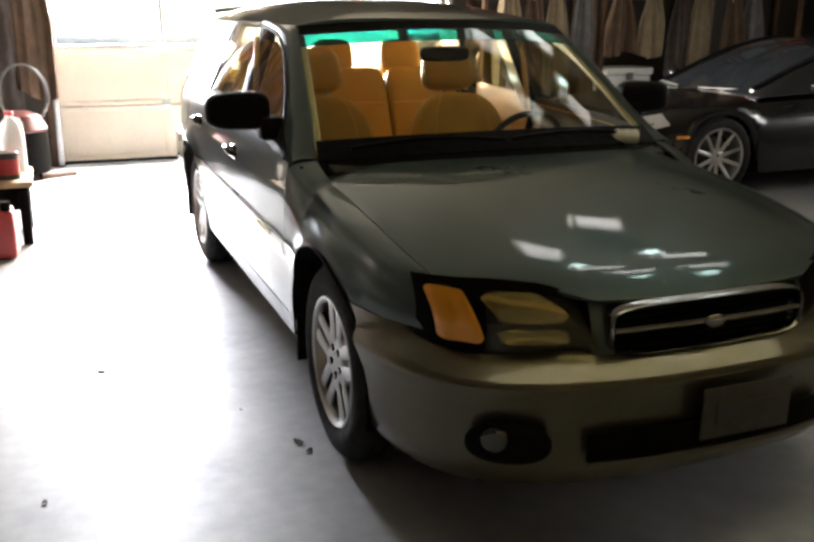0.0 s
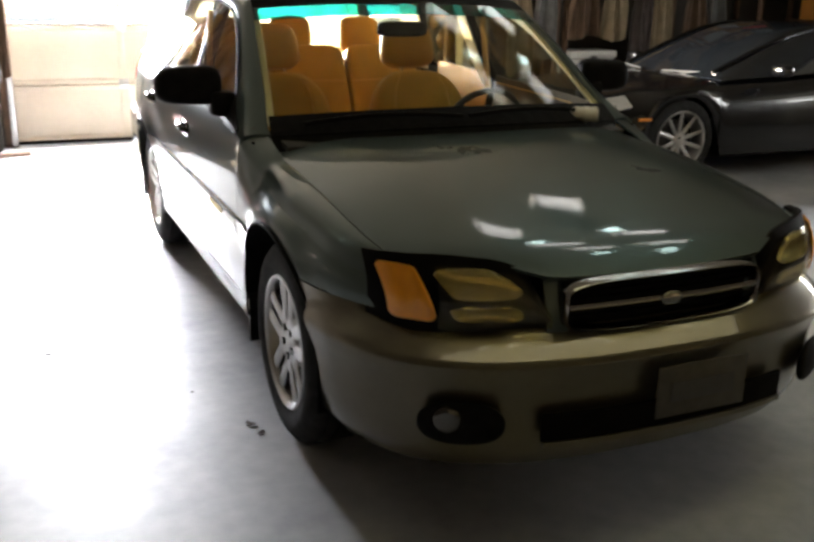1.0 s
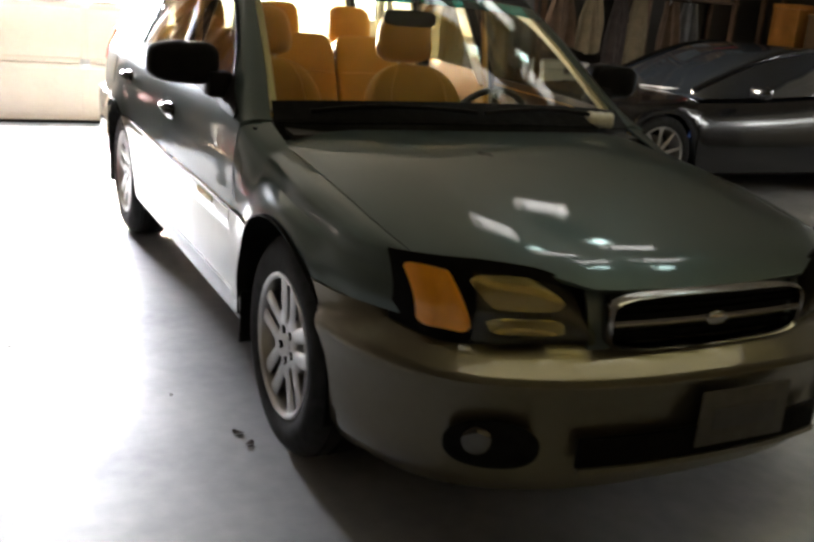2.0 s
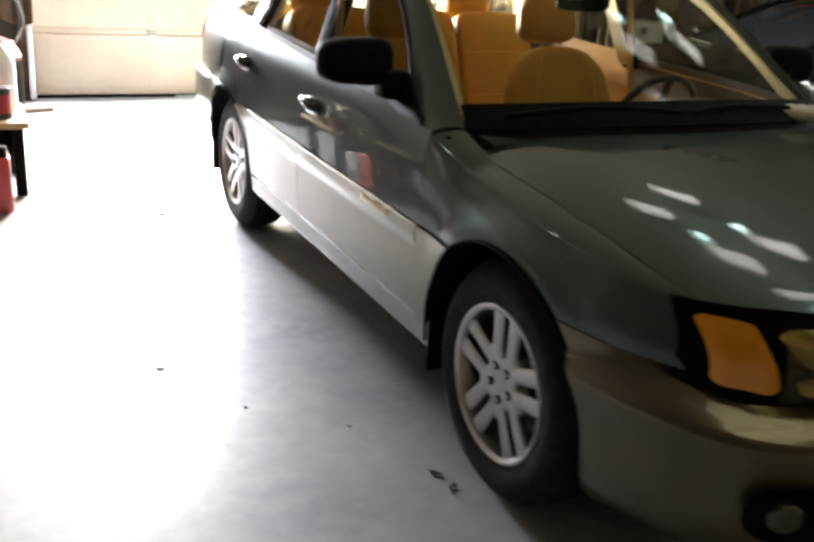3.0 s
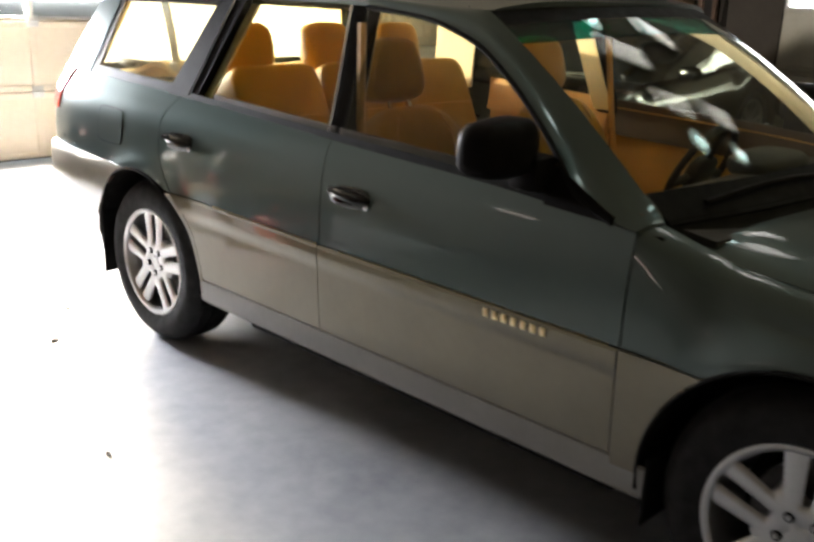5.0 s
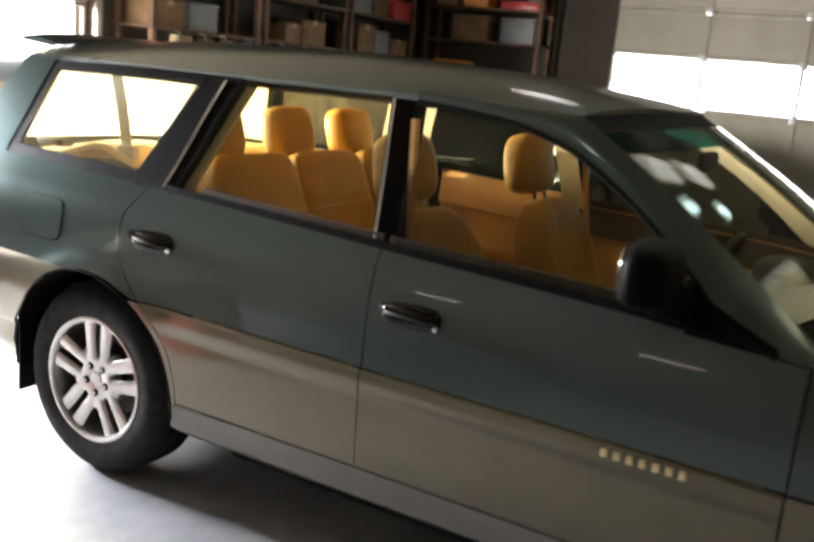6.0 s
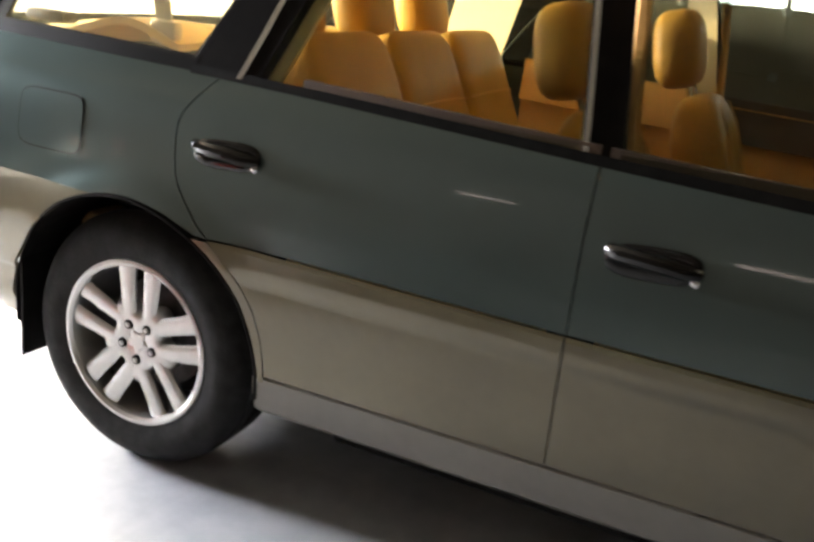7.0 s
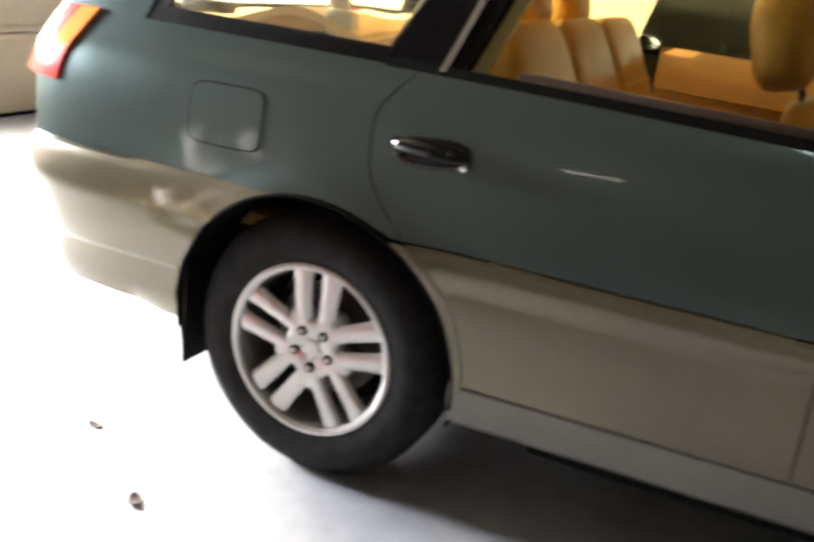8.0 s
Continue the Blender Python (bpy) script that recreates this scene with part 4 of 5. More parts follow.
# dark jambs behind the shut lines
for s in (-1, 1):
    for yc in (1.40, 2.50):
        part("door_jamb", sheet(lambda u, v: (side(yc, 0.35 + 0.58 * v) - 0.030, yc - 0.05 + 0.10 * u, 0.35 + (0.575 + 0.04 * (yc > 2)) * v), 2, 8, 0.01, (-1, 0, 0), mirror=s < 0), SEAL, CAR)
    part("door_jamb", sheet(lambda u, v: (side(3.4, 0.36 + 0.66 * v) - 0.030, rear_edge(0.36 + 0.66 * v) - 0.06 + 0.10 * u, 0.36 + 0.66 * v), 2, 12, 0.01, (-1, 0, 0), mirror=s < 0), SEAL, CAR)

# underbody
part("underbody", box(-0.62, 0.62, 0.25, 4.10, 0.20, 0.30, 0.02), SEAL, CAR, "dark underside")
# Low black block added under the cabin to deepen the shade on the floor.
part("shade_block", box(-0.73, 0.73, 1.44, 3.06, 0.185, 0.290, 0.02), SEAL, CAR, "added dark block that keeps light off the floor below")
part("exhaust_pipe", tube([(0.25, 1.2, 0.19), (0.25, 3.0, 0.18), (0.40, 3.4, 0.20), (0.45, 4.0, 0.22), (0.45, 4.62, 0.24)], 0.028, 10), DARKMETAL, CAR, "dull exhaust pipe")


# ---- wheels
def wheel(ax, s):
    w = thing("wheel", "", "")
    w.parent = CAR
    w["label"] = "five twin-spoke alloy wheel with black tyre"
    w.location = (0, 0, 0)
    M4 = Matrix.Translation((s * 0.73, ax, WZ + 0.013)) @ Matrix.Diagonal((1 if s > 0 else -1, 1, 1, 1))
    t = lathe([(0.214, 0.086), (0.222, 0.098), (0.250, 0.107), (0.280, 0.108), (0.303, 0.100), (0.319, 0.086), (0.331, 0.070), (0.336, 0.060), (0.330, 0.058), (0.330, 0.050), (0.3375, 0.048), (0.338, 0.016), (0.330, 0.014), (0.330, 0.004), (0.338, 0.002), (0.3375, -0.050), (0.330, -0.052), (0.330, -0.060), (0.336, -0.075), (0.325, -0.095), (0.285, -0.110), (0.240, -0.105), (0.214, -0.088)], 64)
    part("tyre", moved(t, M4), TYRE, w, "black tyre")
    r = lathe([(0.221, 0.094), (0.220, 0.101), (0.212, 0.102), (0.203, 0.096), (0.197, 0.080), (0.190, 0.045), (0.186, -0.03), (0.186, -0.08)], 64)
    part("rim", moved(r, M4), ALLOY, w, "bright alloy rim")
    sp = bmesh.new()
    for k in range(5):
        a = 2 * math.pi * k / 5 + 0.03
        for o in (-1, 1):
            def arm(u, v):
                rr = 0.060 + (0.206 - 0.060) * u
                c = o * (0.0305 + 0.0110 * u)
                hw = 0.0212 + 0.0045 * u + 0.004 * u**6
                ww = (v * 2 - 1)
                return (0.0850 + 0.006 * u - 0.0065 * abs(ww) ** 3, c + hw * ww, rr)
            b = sheet(arm, 10, 10, 0.022, (-1, 0, 0))
            join(sp, moved(b, Matrix.Rotation(a, 4, "X")))
    part("spokes", moved(sp, M4), ALLOY, w, "twin alloy spokes")
    # hub web: a flat star filling the roots of the spokes
    def web(u, v):
        a = 2 * math.pi * u
        ro = 0.099 + 0.020 * math.cos(5 * (a - 0.03 - math.pi / 5))
        rr, h = [(0.0, 0.0835), (0.24, 0.0830), (0.29, 0.0800), (0.42, 0.0820), (0.66, 0.0850), (0.84, 0.0838), (0.94, 0.0795), (1.0, 0.070), (1.0, 0.045)][round(v * 8)]
        return (h, -ro * rr * math.sin(a), ro * rr * math.cos(a))
    hub = sheet(web, 60, 8)
    bmesh.ops.remove_doubles(hub, verts=hub.verts, dist=1e-5)
    part("hub", moved(hub, M4), ALLOY, w)
    for k in range(5):
        a = 2 * math.pi * k / 5 + 0.03 + math.pi / 5
        at = M4 @ Matrix.Translation((0, -0.050 * math.sin(a), 0.050 * math.cos(a)))
        part("lug_seat", moved(lathe([(0.0, 0.0856), (0.0122, 0.0858), (0.0130, 0.080)], 16), at), SEAL, w)
        part("lug_nut", moved(lathe([(0.0, 0.0905), (0.0062, 0.0900), (0.0080, 0.0860)], 6), at), ALLOY, w)
    disc = lathe([(0.0, 0.02), (0.06, 0.02), (0.065, 0.0), (0.145, 0.0), (0.145, -0.02)], 40)
    part("brake_disc", moved(disc, M4), DARKMETAL, w, "dull brake disc")
    part("barrel", moved(lathe([(0.188, -0.06), (0.0, -0.062)], 32), M4), SEAL, w)


for ax in (FA, RA):
    for s in (-1, 1):
        wheel(ax, s)

# ---- interior
for s in (-1, 1):
    for nm, ya, yb, dd in (("front", 1.42, 2.49, fd), ("rear", 2.51, 3.17, rd)):
        part("door_trim", sheet(lambda u, v: (side(ya + (yb - ya) * u, 0.36 + (0.95 - 0.36) * v) - 0.060 - 0.012 * math.sin(math.pi * v), ya + (yb - ya) * u, 0.36 + (belt(ya + (yb - ya) * u) - 0.01 - 0.36) * v), 12, 8, 0.02, (1, 0, 0), mirror=s < 0), TRIM, dd[s], "tan inner door trim")
        # Lit far rear cap is coloured tan, the rest brown: light put into colour.
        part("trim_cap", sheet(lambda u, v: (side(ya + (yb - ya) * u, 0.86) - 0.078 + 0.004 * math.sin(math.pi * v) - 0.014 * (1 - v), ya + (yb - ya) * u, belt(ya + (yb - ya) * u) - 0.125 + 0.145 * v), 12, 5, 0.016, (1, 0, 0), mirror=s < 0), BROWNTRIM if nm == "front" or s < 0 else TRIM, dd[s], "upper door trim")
        part("armrest", moved(blob(0, 0, 0, 0.035, 0.22, 0.030, 3), Matrix.Translation((s * 0.745, (ya + yb) / 2, 0.72))), LEATHER, dd[s])
    part("side_trim", sheet(lambda u, v: (side(3.46 + 0.92 * u, 0.76 + 0.28 * v) - 0.075, 3.46 + 0.92 * u, 0.76 + (1.04 - 0.76) * v), 10, 6, 0.02, (1, 0, 0), mirror=s < 0), TRIM, CAR)
    part("pillar_trim", sheet(lambda u, v: tuple(np.array(apillar(0.05 + 0.9 * u, 0.05 + 0.95 * v)) - np.array((0.030, -0.012, 0.012))), 20, 3, 0.008, (-1, 0, 0), mirror=s < 0), PILLARTRIM, CAR)
    belt_ = tube([(s * 0.69, 2.50, 1.34), (s * 0.715, 2.47, 1.05), (s * 0.73, 2.40, 0.60)], [0.014, 0.014, 0.014], 6)
    part("seat_belt", belt_, TRIM, CAR)
    part("pillar_cover", sheet(lambda u, v: (side(2.47 + 0.13 * u, 0.98 + 0.40 * v) - 0.075, 2.47 + 0.06 * v + 0.09 * u, 0.98 + 0.40 * v), 3, 6, 0.01, (1, 0, 0), mirror=s < 0), PILLARTRIM, CAR, "cream centre pillar cover")
    part("rear_pillar_cover", sheet(lambda u, v: (side(3.3, 1.0 + 0.38 * v) - 0.055, 3.27 + 0.24 * u - 0.14 * v, 1.0 + 0.38 * v), 3, 6, 0.01, (1, 0, 0), mirror=s < 0), PILLARTRIM, CAR, "cream rear pillar cover")
    part("tail_pillar_cover", sheet(lambda u, v: (side(4.1, 1.07 + 0.31 * v) - 0.055, 4.16 - 0.11 * v + 0.22 * u, 1.07 + 0.31 * v), 3, 6, 0.01, (1, 0, 0), mirror=s < 0), PILLARTRIM, CAR, "cream tail pillar cover")
for s in (-1, 1):
    part("roof_rail_trim", sheet(lambda u, v: (side(2.12 + 1.95 * u, 1.372 + 0.025 * v) - 0.036 - 0.015 * v, 2.12 + 1.95 * u, 1.372 + 0.025 * v), 20, 4, 0.012, (1, 0, 0), mirror=s < 0), BROWNTRIM, CAR, "brown roof rail trim")
part("cabin_floor", box(-0.74, 0.74, 1.42, 3.3, 0.30, 0.34, 0.01), CARPET, CAR, "tan carpet")
part("cargo_floor", box(-0.68, 0.68, 3.55, 4.48, 0.56, 0.60, 0.01), CARPET, CAR, "tan cargo floor")
part("cargo_blanket", sheet(lambda u, v: (-0.64 + 1.28 * u, 3.62 + 0.66 * v, 1.055 + 0.055 * math.exp(-((v - 0.25) / 0.22) ** 2) * (1 - u * 0.5) + 0.012 * math.sin(9 * u + 4 * v)), 24, 16, 0.02, (0, 0, -1)), HEADLINER, CAR, "cream cargo cover with soft folds")
part("cargo_strap", sheet(lambda u, v: (-0.615 - 0.03 * v + 0.006 * math.sin(3 * v), 3.655 + 0.05 * u + 0.045 * v, 1.06 + 0.32 * v), 3, 10, 0.006, (1, 0, 0)), mat("pale_strap", (0.55, 0.55, 0.50), 0.5, 0, 0, 0.1, 20), CAR, "pale webbing strap behind the quarter window")
part("strap_buckle", box(-0.635, -0.600, 3.64, 3.72, 1.065, 1.125, 0.01), WHITE_TRIM, CAR, "pale plastic strap buckle")
part("cargo_hook", box(-0.62, -0.56, 4.02, 4.16, 1.075, 1.105, 0.01), DASH, CAR)
part("console", box(-0.11, 0.11, 1.75, 2.75, 0.34, 0.62, 0.03, 3), TRIM, CAR)


def front_seat(x, dy, dz):
    st = thing("front_seat", "", "")
    st.parent = CAR
    st["label"] = "tan leather front seat with headrest"

    def back(v):
        k = v.z / 0.30
        w = 1 - 0.20 * max(0, k) ** 2
        wing = 0.045 * (abs(v.x) / 0.25) ** 3 * (1 - 0.4 * max(0, k))      # side bolsters stand forward
        return Vector((v.x * w, v.y - (wing if v.y < 0 else 0.0), v.z))
    part("cushion", moved(blob(0, 0, 0, 0.255, 0.27, 0.095, 4), Matrix.Translation((x, 2.16 + dy, 0.525 + dz)) @ pose(0, 0, 0, -6)), LEATHER, st)
    rest = Matrix.Translation((x, 2.52 + dy, 0.760 + dz)) @ pose(0, 0, 0, -16)
    part("backrest", moved(blob(0, 0, 0, 0.250, 0.080, 0.305, 3.6, 36, 24, warp=back), rest), LEATHER, st)
    for o in (-1, 1):
        part("seam", moved(tube([(o * 0.155, -0.088, -0.24), (o * 0.160, -0.092, 0.0), (o * 0.135, -0.086, 0.20), (o * 0.10, -0.070, 0.27)], 0.0025, 6), rest), TRIM, st)
        part("headrest_post", tube([(x + o * 0.05, 2.60 + dy, 1.00 + dz), (x + o * 0.05, 2.655 + dy, 1.14 + dz)], 0.007, 8), CHROME, st)
    part("headrest", moved(blob(0, 0, 0, 0.135, 0.068, 0.112, 3.4, 24, 16, warp=lambda v: Vector((v.x * (1 - 0.10 * v.z / 0.112), v.y, v.z))), Matrix.Translation((x, 2.68 + dy, 1.172 + dz)) @ pose(0, 0, 0, -12)), LEATHER, st, "tan headrest")
    part("seat_rail", box(x - 0.2, x + 0.2, 1.95 + dy, 2.4 + dy, 0.34, 0.46 + dz, 0.02), DASH, st)


front_seat(-0.36, 0.03, -0.005)
front_seat(0.30, -0.12, 0.005)
rs = thing("rear_seat", "", "")
rs.parent = CAR
rs["label"] = "tan leather rear bench with three headrests"
part("cushion", moved(blob(0, 0, 0, 0.66, 0.24, 0.10, 5, 36, 14), Matrix.Translation((0, 2.92, 0.525)) @ pose(0, 0, 0, -5)), LEATHER, rs)
for xa, xb in ((-0.655, -0.225), (-0.217, 0.215), (0.223, 0.655)):
    rest = Matrix.Translation(((xa + xb) / 2, 3.20, 0.805)) @ pose(0, 0, 0, -24)
    part("backrest", moved(blob(0, 0, 0, (xb - xa) / 2, 0.095, 0.345, 8, 40, 20), rest), LEATHER, rs)
    w2 = (xb - xa) / 2 - 0.02
    for zs in (0.12, -0.10):
        part("seam", moved(tube([(-w2, -0.0935, zs), (-w2 * 0.4, -0.0955, zs + 0.004), (w2 * 0.4, -0.0955, zs + 0.004), (w2, -0.0935, zs)], 0.0025, 6), rest), TRIM, rs)
for x, hw in ((-0.47, 0.125), (-0.05, 0.120), (0.37, 0.125)):
    part("headrest", moved(blob(0, 0, 0, hw, 0.058, 0.100, 3.8, 24, 14), Matrix.Translation((x, 3.425, 1.195)) @ pose(0, 0, 0, -16)), LEATHER, rs, "tan headrest")
    for o in (-1, 1):
        part("headrest_post", tube([(x + o * 0.04, 3.35, 1.07), (x + o * 0.04, 3.40, 1.14)], 0.007, 8), CHROME, rs)
# dashboard, wheel, inner mirror
part("dashboard", sheet(lambda u, v: ((u * 2 - 1) * 0.70, [1.22, 1.34, 1.50, 1.66, 1.72, 1.70, 1.66][round(v * 6)] + 0.05 * (u * 2 - 1) ** 2, [0.915, 0.930, 0.925, 0.905, 0.86, 0.75, 0.50][round(v * 6)]), 20, 6, 0.02, (0, 0, -1)), DASH, CAR, "dark dashboard")
part("binnacle", blob(0.37, 1.62, 0.93, 0.18, 0.10, 0.045, 3), DASH, CAR)
stw = thing("steering_wheel", "", "")
stw.parent = CAR
RW = Matrix.Translation((0.37, 1.86, 0.86)) @ pose(0, 0, 0, -66)
ringb = tube([(0.185 * math.cos(a), 0.185 * math.sin(a), 0) for a in np.linspace(0, 2 * math.pi, 37)], 0.014, 8)
part("wheel_rim", moved(ringb, RW), DASH, stw)
part("airbag_cover", moved(blob(0, 0, 0, 0.085, 0.065, 0.03, 3), RW), DASH, stw)
for a in (0.15, math.pi - 0.15, -math.pi / 2):
    part("spoke", moved(tube([(0.06 * math.cos(a), 0.06 * math.sin(a), 0), (0.18 * math.cos(a), 0.18 * math.sin(a), 0)], 0.016, 8), RW), DASH, stw)
part("inner_mirror", blob(-0.03, 1.85, 1.285, 0.115, 0.014, 0.032, 4), BLACK, CAR, "black rear view mirror")


# ---- a crumpled clear bottle left on the far corner of the cowl
bottle = thing("plastic_bottle", "crumpled pale plastic bottle with orange cap on the cowl", "bottle", at=(0.60, 1.285, 0.945))
BOTTLE = mat("cloudy_plastic", (0.55, 0.52, 0.42), 0.25, 0.0, 0.6, 0.15, 30, 0.4, 90)
bt = lathe([(0.0, 0.0), (0.026, 0.002), (0.032, 0.012), (0.030, 0.035), (0.033, 0.05), (0.029, 0.07), (0.032, 0.088), (0.022, 0.11), (0.012, 0.122), (0.012, 0.130)], 24, axis="x")
part("bottle_body", moved(bt, Matrix.Translation((-0.02, 0, 0.032)) @ pose(0, 0, 0, 0, 0, 150)), BOTTLE, bottle)
part("cap", moved(lathe([(0.0, 0.150), (0.013, 0.149), (0.015, 0.145), (0.015, 0.128), (0.0, 0.127)], 20, axis="x"), Matrix.Translation((-0.02, 0, 0.032)) @ pose(0, 0, 0, 0, 0, 150)), ORANGELENS, bottle, "orange screw cap")


# ------------------------------------------------------------------ the black coupe, parked across, nose towards -x
CAR2 = thing("coupe", "low black coupe with silver ten-spoke wheels parked on concrete", "car", at=(2.32, 4.93, 0))
cw = curve([(0.0, 0.62), (0.15, 0.76), (0.45, 0.86), (0.95, 0.895), (2.2, 0.885), (3.4, 0.90), (4.0, 0.85), (4.30, 0.72), (4.42, 0.60)])
cd = curve([(0.0, 0.52), (0.12, 0.59), (0.40, 0.67), (0.9, 0.735), (1.35, 0.77), (2.2, 0.80), (3.2, 0.85), (3.9, 0.85), (4.30, 0.79), (4.42, 0.68)])
roof2 = curve([(1.50, 0.79), (1.75, 0.90), (2.10, 1.05), (2.50, 1.18), (2.9, 1.23), (3.4, 1.14), (3.95, 0.93)])


def arch2(l):
    zz = 0.19
    for a in (1.05, 3.42):
        d = 0.355**2 - (l - a) ** 2
        if d > 0:
            zz = max(zz, 0.33 + math.sqrt(d))
    return zz


def flank2(u, v):
    l = 4.42 * u
    zb, zd, w = arch2(l), cd(l), cw(l)
    zb = min(zb, zd - 0.08)
    prof = [(1.0, 0.0), (1.01, 0.35), (0.995, 0.7), (0.95, 0.88), (0.86, 0.98), (0.70, 1.02), (0.35, 1.05), (0.0, 1.06)]
    k, h = prof[round(v * 7)]
    z = zb + (zd - zb) * h if h <= 1 else zd + (h - 1) * 0.5 * (1 if l < 1.6 else 0.6)
    return (l, -w * k, z)


for s in (1, -1):
    bm = sheet(lambda u, v: tuple(np.array(flank2(u, v)) * np.array((1, s, 1))), 60, 7, 0.012, (0, s, -0.3))
    part("body_side", bm, BLACKCAR, CAR2, "glossy black body shell")
part("nose", sheet(lambda u, v: (0.02 - 0.05 * math.sin(math.pi * v) + 0.10 * (u * 2 - 1) ** 2, (u * 2 - 1) * 0.62, 0.19 + 0.38 * v), 16, 8, 0.012, (1, 0, 0)), BLACKCAR, CAR2)
part("tail_panel", sheet(lambda u, v: (4.42 + 0.03 * math.sin(math.pi * v) - 0.05 * (u * 2 - 1) ** 2, (u * 2 - 1) * 0.60, 0.22 + 0.50 * v), 16, 8, 0.012, (-1, 0, 0)), BLACKCAR, CAR2)


def cabin2(u, v):
    l = 1.50 + 2.45 * u
    zr, zd = roof2(l), cd(l)
    prof = [(0.80, 0.0), (0.76, 0.35), (0.69, 0.72), (0.60, 0.93), (0.42, 0.99), (0.0, 1.0)]
    k, h = prof[round(v * 5)]
    return (l, -k * (0.97 - 0.12 * max(0, u - 0.5)), zd + 0.01 + (zr - zd) * h)


for s in (1, -1):
    part("cabin", sheet(lambda u, v: tuple(np.array(cabin2(u, v)) * np.array((1, s, 1))), 30, 5, 0.010, (0, s, -0.5)), DARKGLASS, CAR2, "dark glass cabin")
    part("roof_edge", tube([tuple(np.array(cabin2(u, 0.6)) * np.array((1, s, 1)) + np.array((0, -s * 0.004, 0.004))) for u in np.linspace(0.03, 0.97, 24)], 0.022, 8), BLACKCAR, CAR2)
    hl2 = part("headlight", sheet(lambda u, v: (0.14 + 0.42 * u, -s * (cw(0.14 + 0.42 * u) * (0.985 - 0.13 * v) + 0.008), cd(0.14 + 0.42 * u) - 0.115 + 0.035 * u + (0.125 - 0.05 * u) * v), 12, 5, 0.01, (0, s, 0)), mat("white_lens", (0.75, 0.77, 0.80), 0.12, 0.3, 1.0, 0.05, 20), CAR2, "clear swept headlight")
    part("side_marker", box(0.62, 0.74, -s * 0.885 - 0.01, -s * 0.885 + 0.01, 0.50, 0.525, 0.004), ORANGELENS, CAR2)
    m2 = part("side_mirror", blob(1.95, -s * 0.97, 0.87, 0.06, 0.10, 0.055, 3), BLACKCAR, CAR2, "black side mirror")
    part("door_gap", tube([(1.42, -s * (cw(1.42) * 1.012), 0.30), (1.42, -s * cw(1.42) * 1.012, 0.62), (1.44, -s * cw(1.44) * 0.99, 0.70)], 0.004, 6), SEAL, CAR2)
    part("wiper", tube([(1.47, -s * 0.15 + 0.1, 0.815), (1.58, -s * 0.55 + 0.1, 0.825)], 0.008, 6), STEEL, CAR2)


def wheel2(l, s):
    w = thing("wheel", "", "")
    w.parent = CAR2
    w["label"] = "silver ten-spoke wheel with low tyre"
    M4 = Matrix.Translation((l, -s * 0.79, 0.33)) @ pose(0, 0, 0, 0, 0, -90 * s)
    part("tyre", moved(lathe([(0.235, 0.09), (0.26, 0.105), (0.30, 0.103), (0.324, 0.085), (0.33, 0.0), (0.32, -0.09), (0.24, -0.10)], 48), M4), TYRE, w)
    part("rim", moved(lathe([(0.240, 0.092), (0.238, 0.100), (0.226, 0.100), (0.216, 0.08), (0.21, -0.05)], 48), M4), ALLOY, w)
    sp = bmesh.new()
    for k in range(10):
        arm = sheet(lambda u, v: (0.070 + 0.022 * u - 0.004 * (v * 2 - 1) ** 2, (v * 2 - 1) * (0.013 + 0.005 * (1 - u)), 0.03 + 0.192 * u), 5, 3, 0.016, (-1, 0, 0))
        join(sp, moved(arm, Matrix.Rotation(2 * math.pi * k / 10, 4, "X")))
    part("spokes", moved(sp, M4), ALLOY, w)
    part("hub", moved(lathe([(0.0, 0.082), (0.03, 0.082), (0.055, 0.074), (0.058, 0.05)], 24), M4), ALLOY, w)
    part("brake_disc", moved(lathe([(0.0, 0.01), (0.16, 0.01), (0.16, -0.01)], 32), M4), DARKMETAL, w)
    part("barrel", moved(lathe([(0.212, -0.03), (0.0, -0.03)], 24), M4), SEAL, w)


for l in (1.05, 3.42):
    for s in (1, -1):
        wheel2(l, s)
part("underbody", box(0.15, 4.25, -0.70, 0.70, 0.13, 0.24, 0.02), SEAL, CAR2)

# ------------------------------------------------------------------ clutter along the back wall
CARD = mat("cardboard", (0.20, 0.12, 0.06), 0.85, 0, 0, 0.15, 6, 0.1, 80)
GREYBOX = mat("grey_plastic", (0.17, 0.175, 0.18), 0.5, 0, 0, 0.1, 6)
BLUEP = mat("blue_plastic", (0.04, 0.10, 0.36), 0.45, 0, 0.2, 0.1, 6)
ORANGEP = mat("orange_plastic", (0.62, 0.26, 0.05), 0.5, 0, 0.1, 0.1, 6)
REDP = mat("red_plastic", (0.50, 0.05, 0.05), 0.45, 0, 0.2, 0.12, 6)
MAROON = mat("maroon_plastic", (0.10, 0.022, 0.015), 0.5, 0, 0.1, 0.15, 6)
WHITEP = mat("white_plastic", (0.78, 0.78, 0.77), 0.4, 0, 0.2, 0.05, 8)
